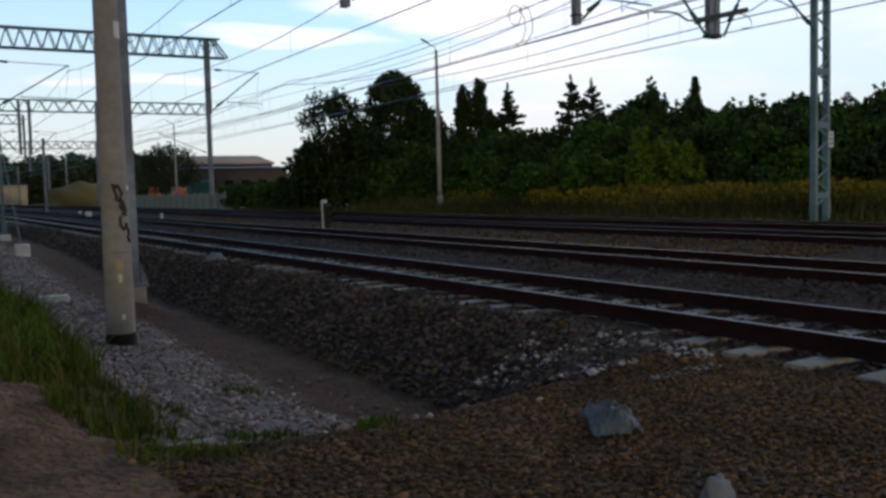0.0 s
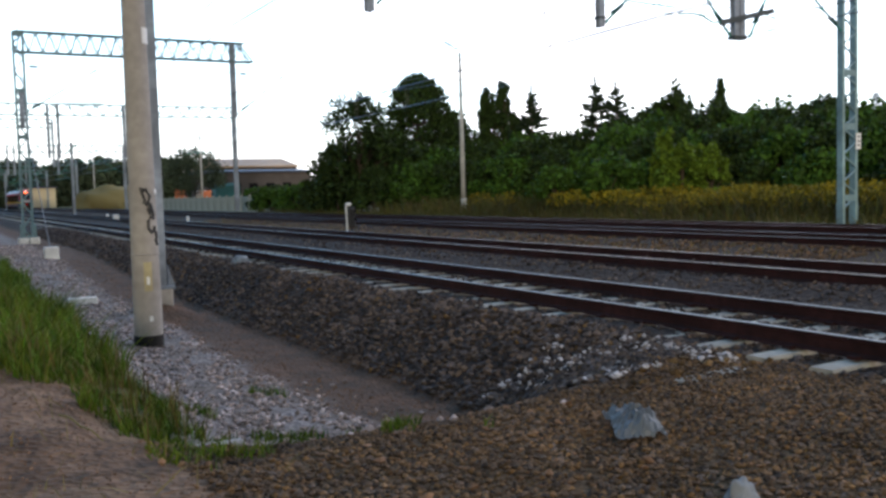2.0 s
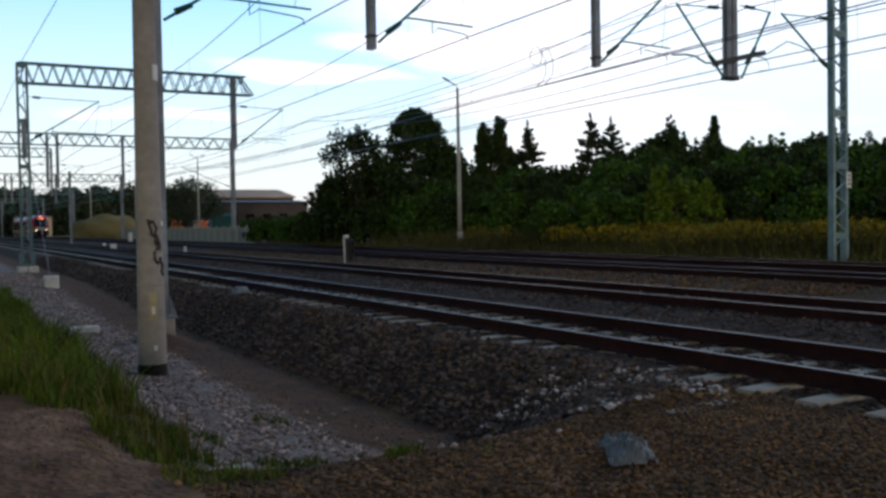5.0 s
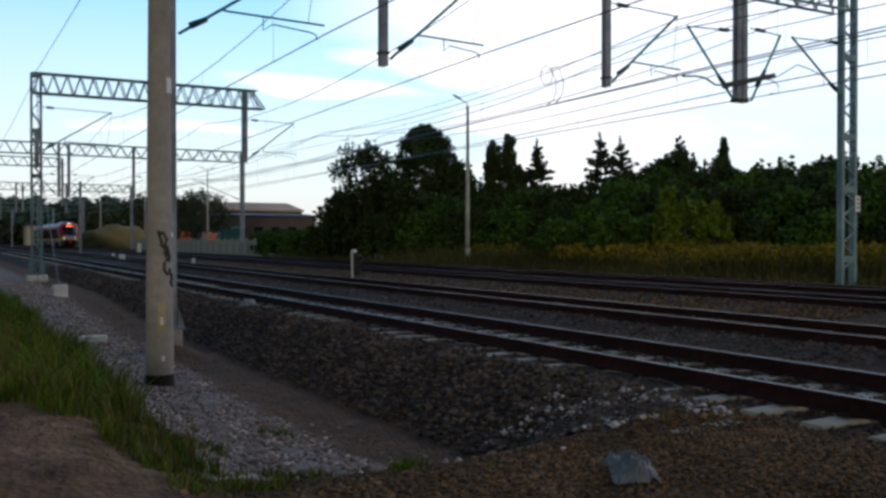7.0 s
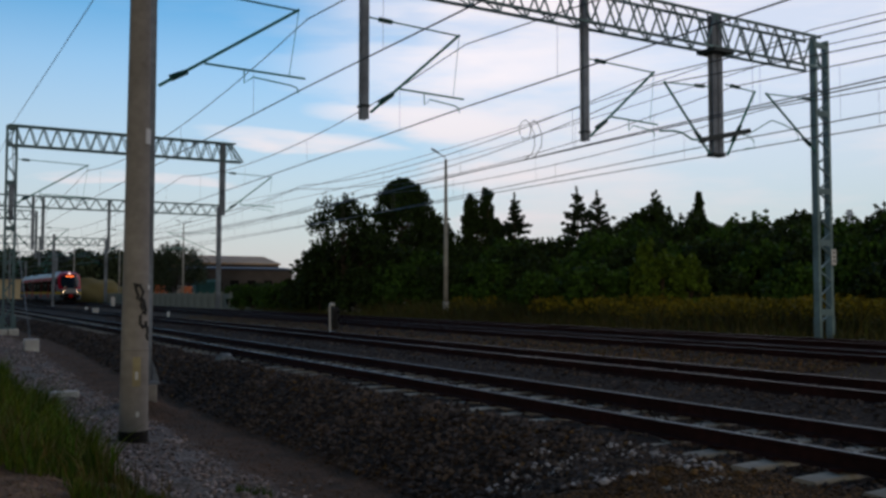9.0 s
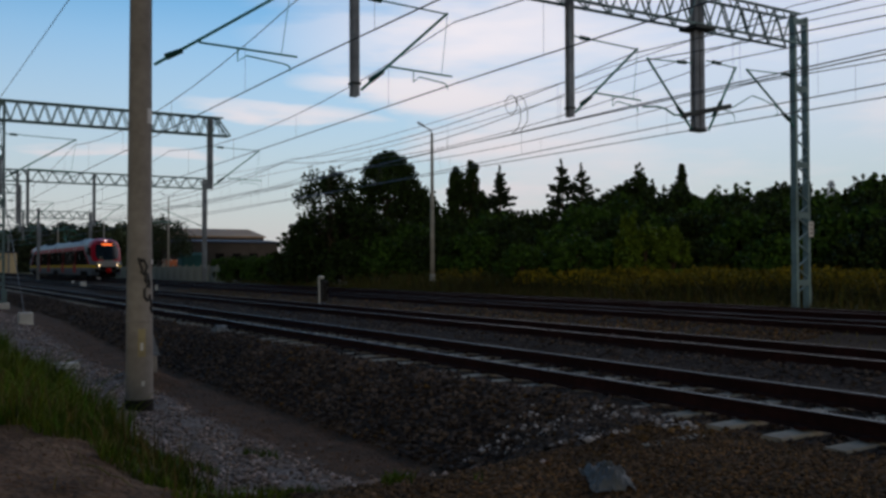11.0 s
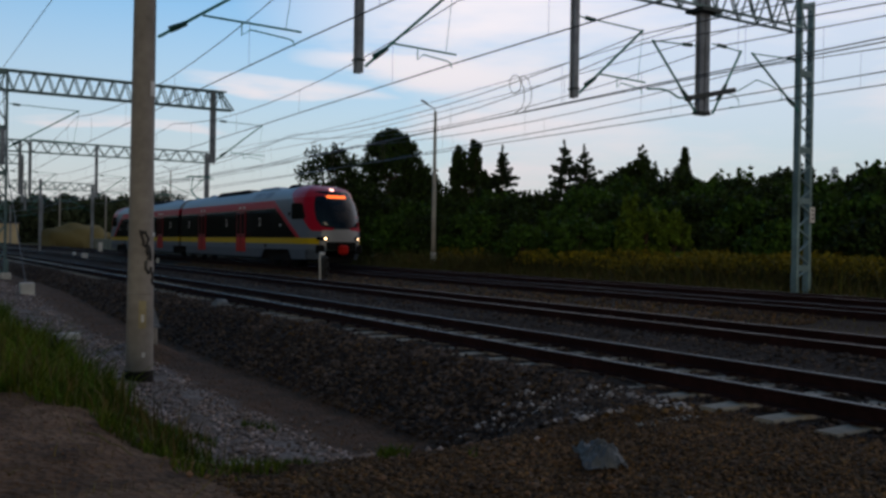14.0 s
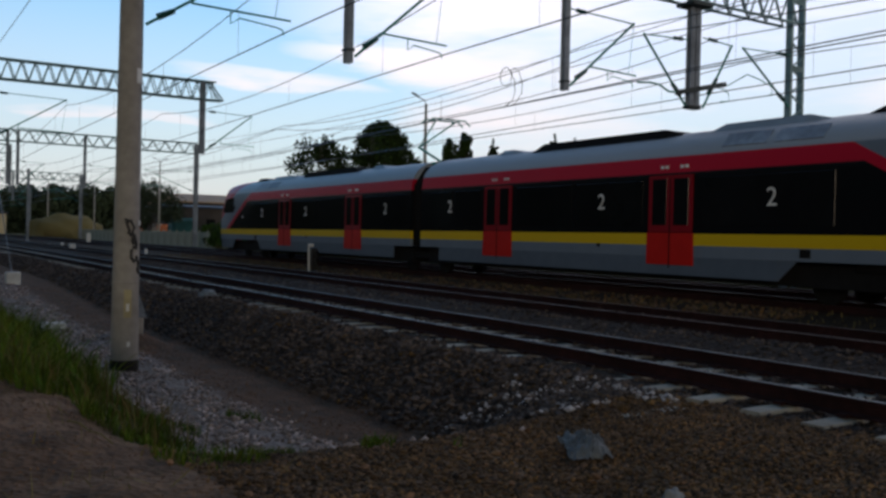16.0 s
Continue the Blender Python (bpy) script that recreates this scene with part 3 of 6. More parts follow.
def lattice_leg(parent, x, y, z0, z1, w, material, step=0.75, chord=0.09, lace=0.045, d=0.5):
    for sx in (-w / 2, w / 2):
        for sy in (-d / 2, d / 2):
            bm = bmesh.new()
            beam(bm, (x + sx, y + sy, z0), (x + sx, y + sy, z1), chord)
            part("leg_chord", bm, material, parent)
    n = round((z1 - z0) / step)
    bars = []
    for k in range(n):
        a, b = z0 + (z1 - z0) * k / n, z0 + (z1 - z0) * (k + 1) / n
        sg = 1 if k % 2 else -1
        for sy in (-d / 2, d / 2):
            bars.append(((x - sg * w / 2, y + sy, a), (x + sg * w / 2, y + sy, b)))
        for sx in (-w / 2, w / 2):
            bars.append(((x + sx, y - sg * d / 2, a), (x + sx, y + sg * d / 2, b)))
    brace(parent, "leg_brace", bars, lace, material, True)
    for zz in (z0 + 0.15, z0 + (z1 - z0) * 0.5, z0 + (z1 - z0) * 0.72, z1 - 0.1):
        bm = bmesh.new()
        box(bm, (x, y, zz), (w, d, 0.18))
        part("batten_plate", bm, material, parent)


def h_post(parent, name, x, y, z0, z1, w, material):
    """A rolled double-flange post."""
    f, t = w / 2, w * 0.14
    prof = [(-f, -f), (f, -f), (f, -f + t), (t / 2, -f + t), (t / 2, f - t), (f, f - t), (f, f), (-f, f), (-f, f - t), (-t / 2, f - t), (-t / 2, -f + t), (-f, -f + t)]
    bm = bmesh.new()
    loft(bm, [[(x + a, y + b, z) for a, b in prof] for z in (z0, z1)])
    bmesh.ops.recalc_face_normals(bm, faces=bm.faces)
    return part(name, bm, material, parent)


def cantilever(x0, y, z0, x1, zw, side=1, top=2.1, group="cantilevers", material=GREEN_STEEL, reg=True):
    """A hinged bracket that carries the wires: foot at x0, wire at x1."""
    t = thing("cantilever", "dark green hinged catenary cantilever with insulators", "cantilever", pose(x0, y, z0), group)
    reach = x1 - x0
    zt = top
    bm = bmesh.new()
    rod(bm, [(0.05 * side, 0, 0.05), (reach * 0.97, 0, zt)], 0.036)
    part("strut", bm, material, t)
    bm = bmesh.new()
    rod(bm, [(0.0, 0, zt + 0.06), (reach * 0.95, 0, zt - 0.02)], 0.02)
    part("tie_rod", bm, material, t)
    for a, b in (((0.28, 0.05 + 0.28 * zt / abs(reach)), (0.62, 0.62 * zt / abs(reach))),):
        bm = bmesh.new()
        rod(bm, [(a[0] * side, 0, a[1]), (b[0] * side, 0, b[1])], 0.075, 8, 0.055)
        part("insulator", bm, INSUL, t)
    bm = bmesh.new()
    rod(bm, [(0.25 * side, 0, zt + 0.05), (0.58 * side, 0, zt + 0.035)], 0.06, 8)
    part("insulator", bm, INSUL, t)
    if reg:
        zr = zw - z0 + 0.20
        bm = bmesh.new()
        rod(bm, [(reach * 0.31, 0, zr + 0.03), (reach * 1.02, 0, zr - 0.02)], 0.024)
        rod(bm, [(reach * 0.31, 0, zr + 0.03), (reach * 0.34, 0, zt * 0.36)], 0.014)
        part("registration_tube", bm, material, t)
        bm = bmesh.new()
        rod(bm, [(reach * 0.58, 0, zr), (reach * 0.58, 0, zr - 0.28), (reach * 0.645, 0, zr - 0.13), (reach * 0.92, 0, zr - 0.21), (reach * 0.96, 0, zr - 0.25), (reach * 0.97, 0, zr - 0.36)], 0.016)
        part("steady_arm", bm, material, t)
        bm = bmesh.new()
        rod(bm, [(reach * 0.97, 0, zt), (reach * 0.9, 0, zr - 0.03)], 0.008)
        part("hanger", bm, material, t)
    return t


WIRE_Z = 6.0
# the nearest gantry, over all four tracks
YP = 18.7
gantry = thing("catenary_gantry", "grey lattice steel catenary gantry spanning four tracks", "gantry", group="gantries")
h_post(gantry, "post", 4.1, YP, -0.36, 9.4, 0.24, GALV)
bm = bmesh.new()
box(bm, (4.12, YP, -0.34), (0.5, 0.4, 0.05))
for sx in (-1, 1):
    loft(bm, [[(4.1 + sx * 0.16, YP + yy, zz) for yy, zz in ((-0.02, -0.32), (0.02, -0.32), (0.02, 0.1), (-0.02, 0.1))],
              [(4.1 + sx * 0.29, YP + yy, zz) for yy, zz in ((-0.02, -0.32), (0.02, -0.32), (0.02, -0.28), (-0.02, -0.28))]])
part("base_plate", bm, GALV, gantry)
bm = bmesh.new()
box(bm, (4.14, YP, -0.72), (0.36, 0.4, 0.72), bevel=0.02)
part("plinth", bm, CONCRETE, gantry, "weathered concrete plinth")
XM = 25.12
for sx in (-0.3, 0.3):
    bm = bmesh.new()
    box(bm, (XM + sx, YP, 4.86), (0.10, 0.24, 9.5), bevel=0.012)
    part("leg_chord", bm, PALE_STEEL, gantry)
    bm = bmesh.new()
    box(bm, (XM + sx * 1.02, YP, 0.35), (0.115, 0.26, 0.7), bevel=0.012)
    part("leg_foot", bm, PALE_STEEL, gantry)
brace(gantry, "leg_brace", [((XM - 0.27 * (-1) ** k, YP - 0.09, 0.55 + 0.42 * k), (XM + 0.27 * (-1) ** k, YP - 0.09, 0.88 + 0.42 * k)) for k in range(21)], 0.045, PALE_STEEL, True)
for zz in (0.85, 3.05, 4.7, 7.2, 9.4):
    bm = bmesh.new()
    box(bm, (XM, YP - 0.1, zz), (0.5, 0.03, 0.2))
    part("batten_plate", bm, PALE_STEEL, gantry)
bm = bmesh.new()
box(bm, (25.12, YP, -0.2), (0.85, 0.5, 0.36), bevel=0.03)
part("plinth", bm, CONCRETE, gantry)
lattice_beam(gantry, (4.3, YP, 8.62), (24.82, YP, 8.62), 0.55, 0.97, 0.86, PALE_STEEL, single=True)
h_post(gantry, "drop_post", 8.9, YP, 5.42, 9.55, 0.18, GALV)
h_post(gantry, "drop_post", 15.4, YP, 5.48, 9.55, 0.18, GALV)
h_post(gantry, "drop_post", 20.24, YP, 5.45, 9.65, 0.19, GALV)
h_post(gantry, "drop_post", 20.47, YP, 5.45, 9.65, 0.19, GALV)
for xd in (8.9, 15.4):
    bm = bmesh.new()
    box(bm, (xd, YP, 5.72), (0.23, 0.23, 0.05))
    part("clamp", bm, DARK_STEEL, gantry)
bm = bmesh.new()
box(bm, (20.35, YP, 5.50), (0.5, 0.30, 0.10), bevel=0.02)
part("bracket_plate", bm, DARK_STEEL, gantry)
bm = bmesh.new()
beam(bm, (19.5, YP - 0.16, 5.84), (21.6, YP - 0.16, 6.31), 0.1, 0.15)
part("bracket_bar", bm, DARK_STEEL, gantry)
bm = bmesh.new()
box(bm, (20.35, YP, 8.55), (0.8, 0.7, 0.1))
part("bracket_plate", bm, DARK_STEEL, gantry)
bm = bmesh.new()
box(bm, (25.44, YP - 0.15, 2.6), (0.22, 0.03, 0.5))
part("number_plate", bm, WHITE_PAINT, gantry, "small white plate with dark marks")
bm = bmesh.new()
for k in range(3):
    box(bm, (25.44, YP - 0.168, 2.74 - 0.13 * k), (0.08, 0.004, 0.07))
part("plate_marks", bm, BLACK_PAINT, gantry)

cantilever(4.25, YP, 5.6, 7.4, WIRE_Z)
cantilever(9.03, YP, 5.55, 11.55, WIRE_Z, top=2.2)
cantilever(15.53, YP, 5.58, 17.98, WIRE_Z, top=2.08)
cantilever(20.05, YP - 0.06, 5.47, 18.17, WIRE_Z, side=-1, top=1.95, reg=False)
cantilever(20.70, YP - 0.06, 5.47, 22.02, WIRE_Z, side=1, top=2.1, reg=False)
cantilever(24.75, YP - 0.1, 5.9, 22.35, WIRE_Z, side=-1, top=1.66, reg=False)
for line, thick in ((((21.6, 6.3), (21.75, 6.3), (22.6, 6.73), (23.1, 6.66), (23.74, 6.5), (23.82, 6.25), (23.55, 6.16)), 0.018),
                    (((21.2, 6.18), (21.6, 6.15), (21.78, 6.02), (21.8, 5.82), (21.4, 5.76)), 0.016),
                    (((17.95, 5.97), (18.45, 6.02), (18.8, 6.0), (19.2, 5.84), (19.55, 5.86)), 0.03)):
    t = thing("steady_arm_assembly", "thin bent steady arm holding a contact wire", "steady arm", pose(line[0][0], YP - 0.16, line[0][1]))
    bm = bmesh.new()
    rod(bm, [(x - line[0][0], 0, z - line[0][1]) for x, z in line], thick)
    part("arm", bm, GREEN_STEEL, t)

# the second, one-legged gantry
YQ = 47.4
g2 = thing("catenary_gantry", "pale lattice steel half gantry standing on one leg", "gantry", group="gantries")
lattice_leg(g2, 4.14, YQ, -0.4, 9.45, 0.42, PALE_STEEL, 0.6, 0.075, 0.04, 0.42)
loft_bm = bmesh.new()
for sx in (-1, 1):
    box(loft_bm, (4.14 + sx * 0.24, YQ, 0.0), (0.2, 0.46, 0.75))
part("leg_foot", loft_bm, PALE_STEEL, g2)
for sx in (-0.3, 0.3):
    bm = bmesh.new()
    box(bm, (4.14 + sx * 0.8, YQ, -0.55), (0.44, 0.56, 0.62), bevel=0.02)
    part("plinth", bm, PLINTH, g2, "white concrete plinth")
lattice_beam(g2, (4.0, YQ, 8.5), (15.0, YQ, 8.5), 0.45, 0.95, 0.62, PALE_STEEL, 0.08, 0.045, single=True)
bm = bmesh.new()
for sy in (-0.22, 0.22):
    beam(bm, (14.7, YQ + sy, 9.42), (15.4, YQ + sy, 8.5), 0.07)
    beam(bm, (15.0, YQ + sy, 8.5), (15.4, YQ + sy, 8.5), 0.07)
part("tapered_end", bm, PALE_STEEL, g2)
h_post(g2, "drop_post", 14.35, YQ, 5.6, 9.4, 0.26, GALV)
h_post(g2, "bracket_post", 4.14, YQ - 0.25, 4.9, 6.6, 0.2, GALV)
cantilever(14.5, YQ, 5.75, 17.2, WIRE_Z)
cantilever(4.35, YQ, 5.7, 7.7, WIRE_Z)

# gantries farther up the line
for yy, xl, xr, zb in ((95.0, 1.0, 28.5, 9.75), (150.0, 2.0, 27.0, 9.0), (205.0, 2.0, 27.0, 9.0), (262.0, 2.0, 27.0, 9.0)):
    g3 = thing("catenary_gantry", "distant grey lattice catenary gantry across the tracks", "gantry", group="gantries")
    lattice_beam(g3, (xl, yy, zb), (xr, yy, zb), 0.5, 1.1, 1.3, PALE_STEEL, 0.1, 0.06)
    h_post(g3, "post", xr, yy, -0.1, zb + 1.0, 0.42, GALV)
    h_post(g3, "post", xl, yy, -0.5, zb + 1.0, 0.42, GALV)
    for xd in (10.3, 11.2, 17.3):
        h_post(g3, "drop_post", xd, yy, 5.6, zb + 1.0, 0.26, GALV)
    cantilever(17.45, yy, 5.7, 20.2 if yy < 100 else 19.5, WIRE_Z)
    cantilever(11.35, yy, 5.7, 13.6, WIRE_Z)
    cantilever(10.15, yy, 5.7, 8.3, WIRE_Z, side=-1)
    cantilever(xr - 0.2, yy, 5.7, 23.0, WIRE_Z, side=-1)
g4 = thing("catenary_gantry", "distant grey lattice half gantry over the near tracks", "gantry", group="gantries")
lattice_beam(g4, (0.8, 119.0, 10.35), (13.4, 119.0, 10.35), 0.5, 1.05, 1.2, PALE_STEEL, 0.1, 0.06)
h_post(g4, "post", 0.8, 119.0, -0.5, 11.4, 0.4, GALV)
h_post(g4, "drop_post", 13.3, 119.0, 5.7, 11.3, 0.26, GALV)
for yy in (118.0, 172.0, 235.0):
    pm = thing("catenary_mast", "slim grey catenary mast beside the tracks", "mast", group="far masts")
    h_post(pm, "post", 15.2, yy, -0.2, 8.6, 0.3, GALV)
    cantilever(15.3, yy, 5.7, 18.2, WIRE_Z)


# ---------------------------------------------------------------- wires
def sag(a, b, drop, n=10):
    a, b = Vector(a), Vector(b)
    return [a.lerp(b, k / n) - Vector((0, 0, drop * 4 * (k / n) * (1 - k / n))) for k in range(n + 1)]


def catenary(stops, zc=WIRE_Z, zm=1.5, drop=0.75, r=0.017):
    t = thing("overhead_line", "dark overhead contact wire with messenger wire and droppers", "overhead line", group="overhead lines")
    for (xa, ya), (xb, yb) in zip(stops, stops[1:]):
        k = 1.0 if ya < 90 else 1.6
        bm = bmesh.new()
        rod(bm, [(xa, ya, zc), (xb, yb, zc)], r * k, 4)
        part("contact_wire", bm, WIRE, t)
        bm = bmesh.new()
        rod(bm, sag((xa, ya, zc + zm), (xb, yb, zc + zm), drop), r * 0.9 * k, 4)
        part("messenger_wire", bm, WIRE, t)
        n = max(3, round(abs(yb - ya) / 7))
        for q in range(n):
            f = (q + 0.5) / n
            p = Vector((xa, ya, zc)).lerp(Vector((xb, yb, zc)), f)
            bm = bmesh.new()
            rod(bm, [p, p + Vector((0, 0, zm - drop * 4 * f * (1 - f)))], 0.005, 3)
            part("dropper", bm, WIRE, t)
    return t


YS = [-32, 18.7, 47.4, 95, 150, 205, 262, 330]
for xs, zm, dr in (((8.3, 7.5, 7.55, 8.3, 7.7, 8.3, 7.7, 8.2), 1.52, 0.70), ((11.7, 11.66, 12.25, 12.0, 11.6, 12.2, 11.7, 12.0), 1.55, 0.80),
                   ((17.0, 17.72, 19.0, 18.1, 18.4, 17.9, 18.4, 18.1), 1.5, 0.60), ((22.7, 22.72, 22.85, 22.4, 22.8, 22.3, 22.7, 22.5), 1.15, 0.45)):
    catenary(list(zip(xs, YS)), zm=zm, drop=dr)
catenary([(18.4, -32), (17.9, 18.7), (18.6, 47.4), (17.2, 95), (16.5, 150)], 6.0, 1.28, 0.9)
catenary([(20.4, -32), (21.1, 18.7), (22.9, 47.4), (24.0, 95)], 6.0, 1.62, 0.55)


def cable(name, pts, r, label):
    bm = bmesh.new()
    rod(bm, pts, r, 5)
    t = tagged(part(name, bm, WIRE), label, "cable")
    return t


for xw, zw, ze in ((24.9, 9.95, 10.6), (25.25, 9.45, 9.9)):
    cable("feeder_cable", sag((xw, -35, zw - 1.6), (xw, 18.7, zw), 0.3) + sag((xw, 18.7, zw), (xw + 1.5, 95, ze), 0.9)[1:] + sag((xw + 1.5, 95, ze), (xw, 205, zw), 1.5)[1:], 0.016,
          "long grey feeder cable strung along the masts")
cable("anchor_cable", sag((4.16, -30, 9.7), (4.16, 47.3, 9.55), 0.25), 0.014, "thin cable running up from a lattice leg")
cable("anchor_cable", sag((4.2, 47.3, 9.5), (4.3, 95, 8.9), 0.3), 0.014, "thin cable anchored at a lattice leg")


# ---------------------------------------------------------------- concrete pole beside the gravel
def concrete_pole():
    x, y, z0 = 3.03, 14.5, height(3.03, 14.5) - 0.35
    t = thing("concrete_pole", "tall tapered grey concrete pole with painted scrawl", "pole", pose(x, y, z0))
    def rad(z):
        return 0.218 - 0.0088 * z
    def ring(z, k=1.0):
        return [(rad(z) * k * math.cos(2 * math.pi * a / 28), rad(z) * k * math.sin(2 * math.pi * a / 28), z) for a in range(28)]
    bm = bmesh.new()
    loft(bm, [ring(z) for z in (0, 0.5, 1, 1.6, 1.65, 2.5, 4, 6, 8, 10.5)])
    part("shaft", bm, CONCRETE, t, smooth=True)
    bm = bmesh.new()
    loft(bm, [ring(0.1, 1.03), ring(0.50, 1.03), ring(0.52, 1.0)], caps=False)
    part("tar_base", bm, TAR, t, "black tarred foot", smooth=True)
    # marks lie on the face towards the dirt path
    def at(z, a, d=0.006):
        g = math.radians(-101.0 + a)
        r = rad(z) + d
        return (r * math.cos(g), r * math.sin(g), z)
    def patch(name, z0_, z1_, a0, a1, m, d=0.006, label=""):
        b = bmesh.new()
        cols = [a0 + (a1 - a0) * k / 6 for k in range(7)]
        lo = [b.verts.new(at(z0_, a, d)) for a in cols]
        hi = [b.verts.new(at(z1_, a, d)) for a in cols]
        for k in range(6):
            b.faces.new((lo[k], lo[k + 1], hi[k + 1], hi[k]))
        return part(name, b, m, t, label)
    patch("yellow_plate", 1.20, 1.64, -8, 24, YELLOW_SIGN, label="worn yellow warning plate")
    patch("plate_mark", 1.30, 1.42, 2, 14, WHITE_PAINT, 0.009)
    patch("round_mark", 0.74, 0.82, 6, 20, WHITE_PAINT, 0.009)
    patch("white_plate", 4.90, 5.14, 34, 84, WHITE_PAINT, 0.012, "small white enamel plate")
    patch("white_mark", 2.66, 2.73, 56, 95, WHITE_PAINT, 0.012)
    bm = bmesh.new()
    rod(bm, [at(1.75, -180 + 20 * k, 0.004) for k in range(19)], 0.012, 4)
    part("band", bm, CONCRETE, t)
    strokes = [[(3.25, 2), (3.28, -8), (3.18, -4), (3.05, 4), (2.98, 0)], [(3.2, -6), (3.25, 10), (3.12, 22), (2.99, 14), (2.95, 6)],
               [(3.0, 20), (2.86, 14), (2.78, 22)], [(2.98, 22), (2.84, 30), (2.74, 34)], [(2.88, 16), (2.86, 30)],
               [(2.7, 34), (2.74, 22), (2.66, 12), (2.52, 12), (2.44, 22), (2.48, 34), (2.56, 34)], [(2.46, 40), (2.34, 44), (2.3, 38), (2.2, 46)]]
    bm = bmesh.new()
    for s in strokes:
        rod(bm, [at(2.73 + (z - 3.25) * 0.8, a * 1.3 + 4, 0.0) for z, a in s], 0.026, 5)
    part("painted_scrawl", bm, BLACK_PAINT, t, "black sprayed scrawl")


concrete_pole()


# ---------------------------------------------------------------- lamps, signals, markers
def lamp_post(x, y, z0, h, label, double=False):
    t = thing("street_lamp", label, "street lamp", pose(x, y, z0), "lamp posts")
    bm = bmesh.new()
    rod(bm, [(0, 0, 0), (0, 0, 1.4)], 0.17, 10)
    rod(bm, [(0, 0, 1.4), (0, 0, h)], 0.145, 10, 0.085)
    part("pole", bm, mat("lamp_pole_concrete", (0.50, 0.50, 0.48), 0.8, vary=0.15, scale=8), t, smooth=True)
    for s in ((-1, 1) if double else (-1,)):
        bm = bmesh.new()
        rod(bm, [(0, 0, h - 0.4), (0, 0, h), (s * 0.12, s * 0.05, h + 0.18), (s * 0.7, s * 0.2, h + 0.34)], 0.035, 6)
        arm = part("arm", bm, GALV, t)
        bm = bmesh.new()
        loft(bm, [[(s * (0.6 + d), s * (0.2 + 0.25 * d) + wy * w, h + 0.33 + 0.3 * d + zz) for wy, zz in ((-1, 0), (0, 0.09 * w * 8), (1, 0), (0, -0.06))]
                  for d, w in ((0, 0.05), (0.15, 0.12), (0.45, 0.13), (0.62, 0.06))])
        part("lamp_head", bm, GALV, arm, "grey lamp head")
    return t


lamp_post(27.6, 46.3, -0.45, 9.9, "slender pale lamp post with one lamp head")
lamp_post(34.3, 131.5, -0.3, 11.8, "distant lamp post with two lamp heads", True)
lamp_post(27.5, 185.0, -0.3, 11.0, "distant pale lamp post", True)
lamp_post(31.0, 160.0, -0.3, 9.5, "distant pale lamp post")


def dwarf_signal(x, y, z0):
    t = thing("dwarf_signal", "short white post with dark railway signal head", "signal", pose(x, y, z0))
    bm = bmesh.new()
    rod(bm, [(-0.1, 0, 0), (-0.13, 0, 1.08)], 0.036, 10)
    part("post", bm, WHITE_PAINT, t, "white painted post")
    bm = bmesh.new()
    box(bm, (-0.05, -0.04, 1.14), (0.22, 0.2, 0.14), bevel=0.04)
    part("cap", bm, WHITE_PAINT, t, "white cap")
    bm = bmesh.new()
    box(bm, (0.08, -0.06, 0.62), (0.27, 0.24, 0.82), bevel=0.04)
    head = part("signal_head", bm, BLACK_PAINT, t, "black signal head")
    for zz in (0.85, 0.52):
        bm = bmesh.new()
        rod(bm, [(0.14, -0.1, zz), (0.14, -0.27, zz + 0.01)], 0.085, 10)
        part("hood", bm, BLACK_PAINT, head)
        bm = bmesh.new()
        rod(bm, [(0.14, -0.262, zz), (0.14, -0.274, zz)], 0.06, 10)
        part("lens", bm, T_GLASS, head)
    bm = bmesh.new()
    rod(bm, [(0.1, 0, -0.05), (0.1, 0, 0.3)], 0.05, 8)
    part("second_post", bm, BLACK_PAINT, t)
    bm = bmesh.new()
    box(bm, (0.02, 0, -0.02), (0.42, 0.3, 0.14), bevel=0.02)
    part("base", bm, BLACK_PAINT, t)


dwarf_signal(15.15, 34.6, -0.16)


def block(name, x, y, z, s, label, material=PLINTH, rz=0.0):
    t = thing(name, label, "marker" if name != "concrete_block" else "block", pose(x, y, z, 0, 0, rz))
    bm = bmesh.new()
    box(bm, (0, 0, s[2] / 2), s, bevel=0.02)
    part("body", bm, material, t)
    return t


blk = block("concrete_block", 3.75, 34.3, height(3.75, 34.3) - 0.1, (0.46, 0.42, 0.5), "white concrete anchor block on gravel")
cable("guy_wire", [(3.75, 34.3, -0.4), (3.9, 42.0, 4.0), (4.1, 47.0, 9.0)], 0.02, "pale guy wire from block to lattice leg")
block("concrete_slab", 2.98, 21.3, height(2.98, 21.3) - 0.04, (0.62, 0.22, 0.17), "pale concrete slab lying on gravel", PLINTH)
block("track_marker", 12.0, 70.5, -0.25, (0.4, 0.3, 0.62), "white square marker beside a track", WHITE_PAINT)
block("track_marker", 21.0, 112.0, -0.2, (0.42, 0.42, 1.25), "pale upright marker post beside a track", WHITE_PAINT)
block("track_marker", 15.2, 62.0, -0.2, (0.16, 0.16, 0.42), "small pale marker stake beside track", WHITE_PAINT)
block("track_marker", 14.5, 90.0, -0.2, (0.22, 0.2, 0.35), "small pale marker stake beside track", WHITE_PAINT)
block("concrete_slab", 13.5, 22.4, -0.26, (1.1, 0.35, 0.12), "pale concrete slab between two tracks", SLEEPER)
block("concrete_slab", 6.0, 5.88, -0.325, (0.85, 0.2, 0.11), "half-buried pale concrete slab at the sleeper ends", SLEEPER, 8)
block("concrete_slab", 1.95, 6.9, height(1.95, 6.9) - 0.04, (0.5, 0.12, 0.06), "pale broken slab half hidden in grass", CONCRETE)


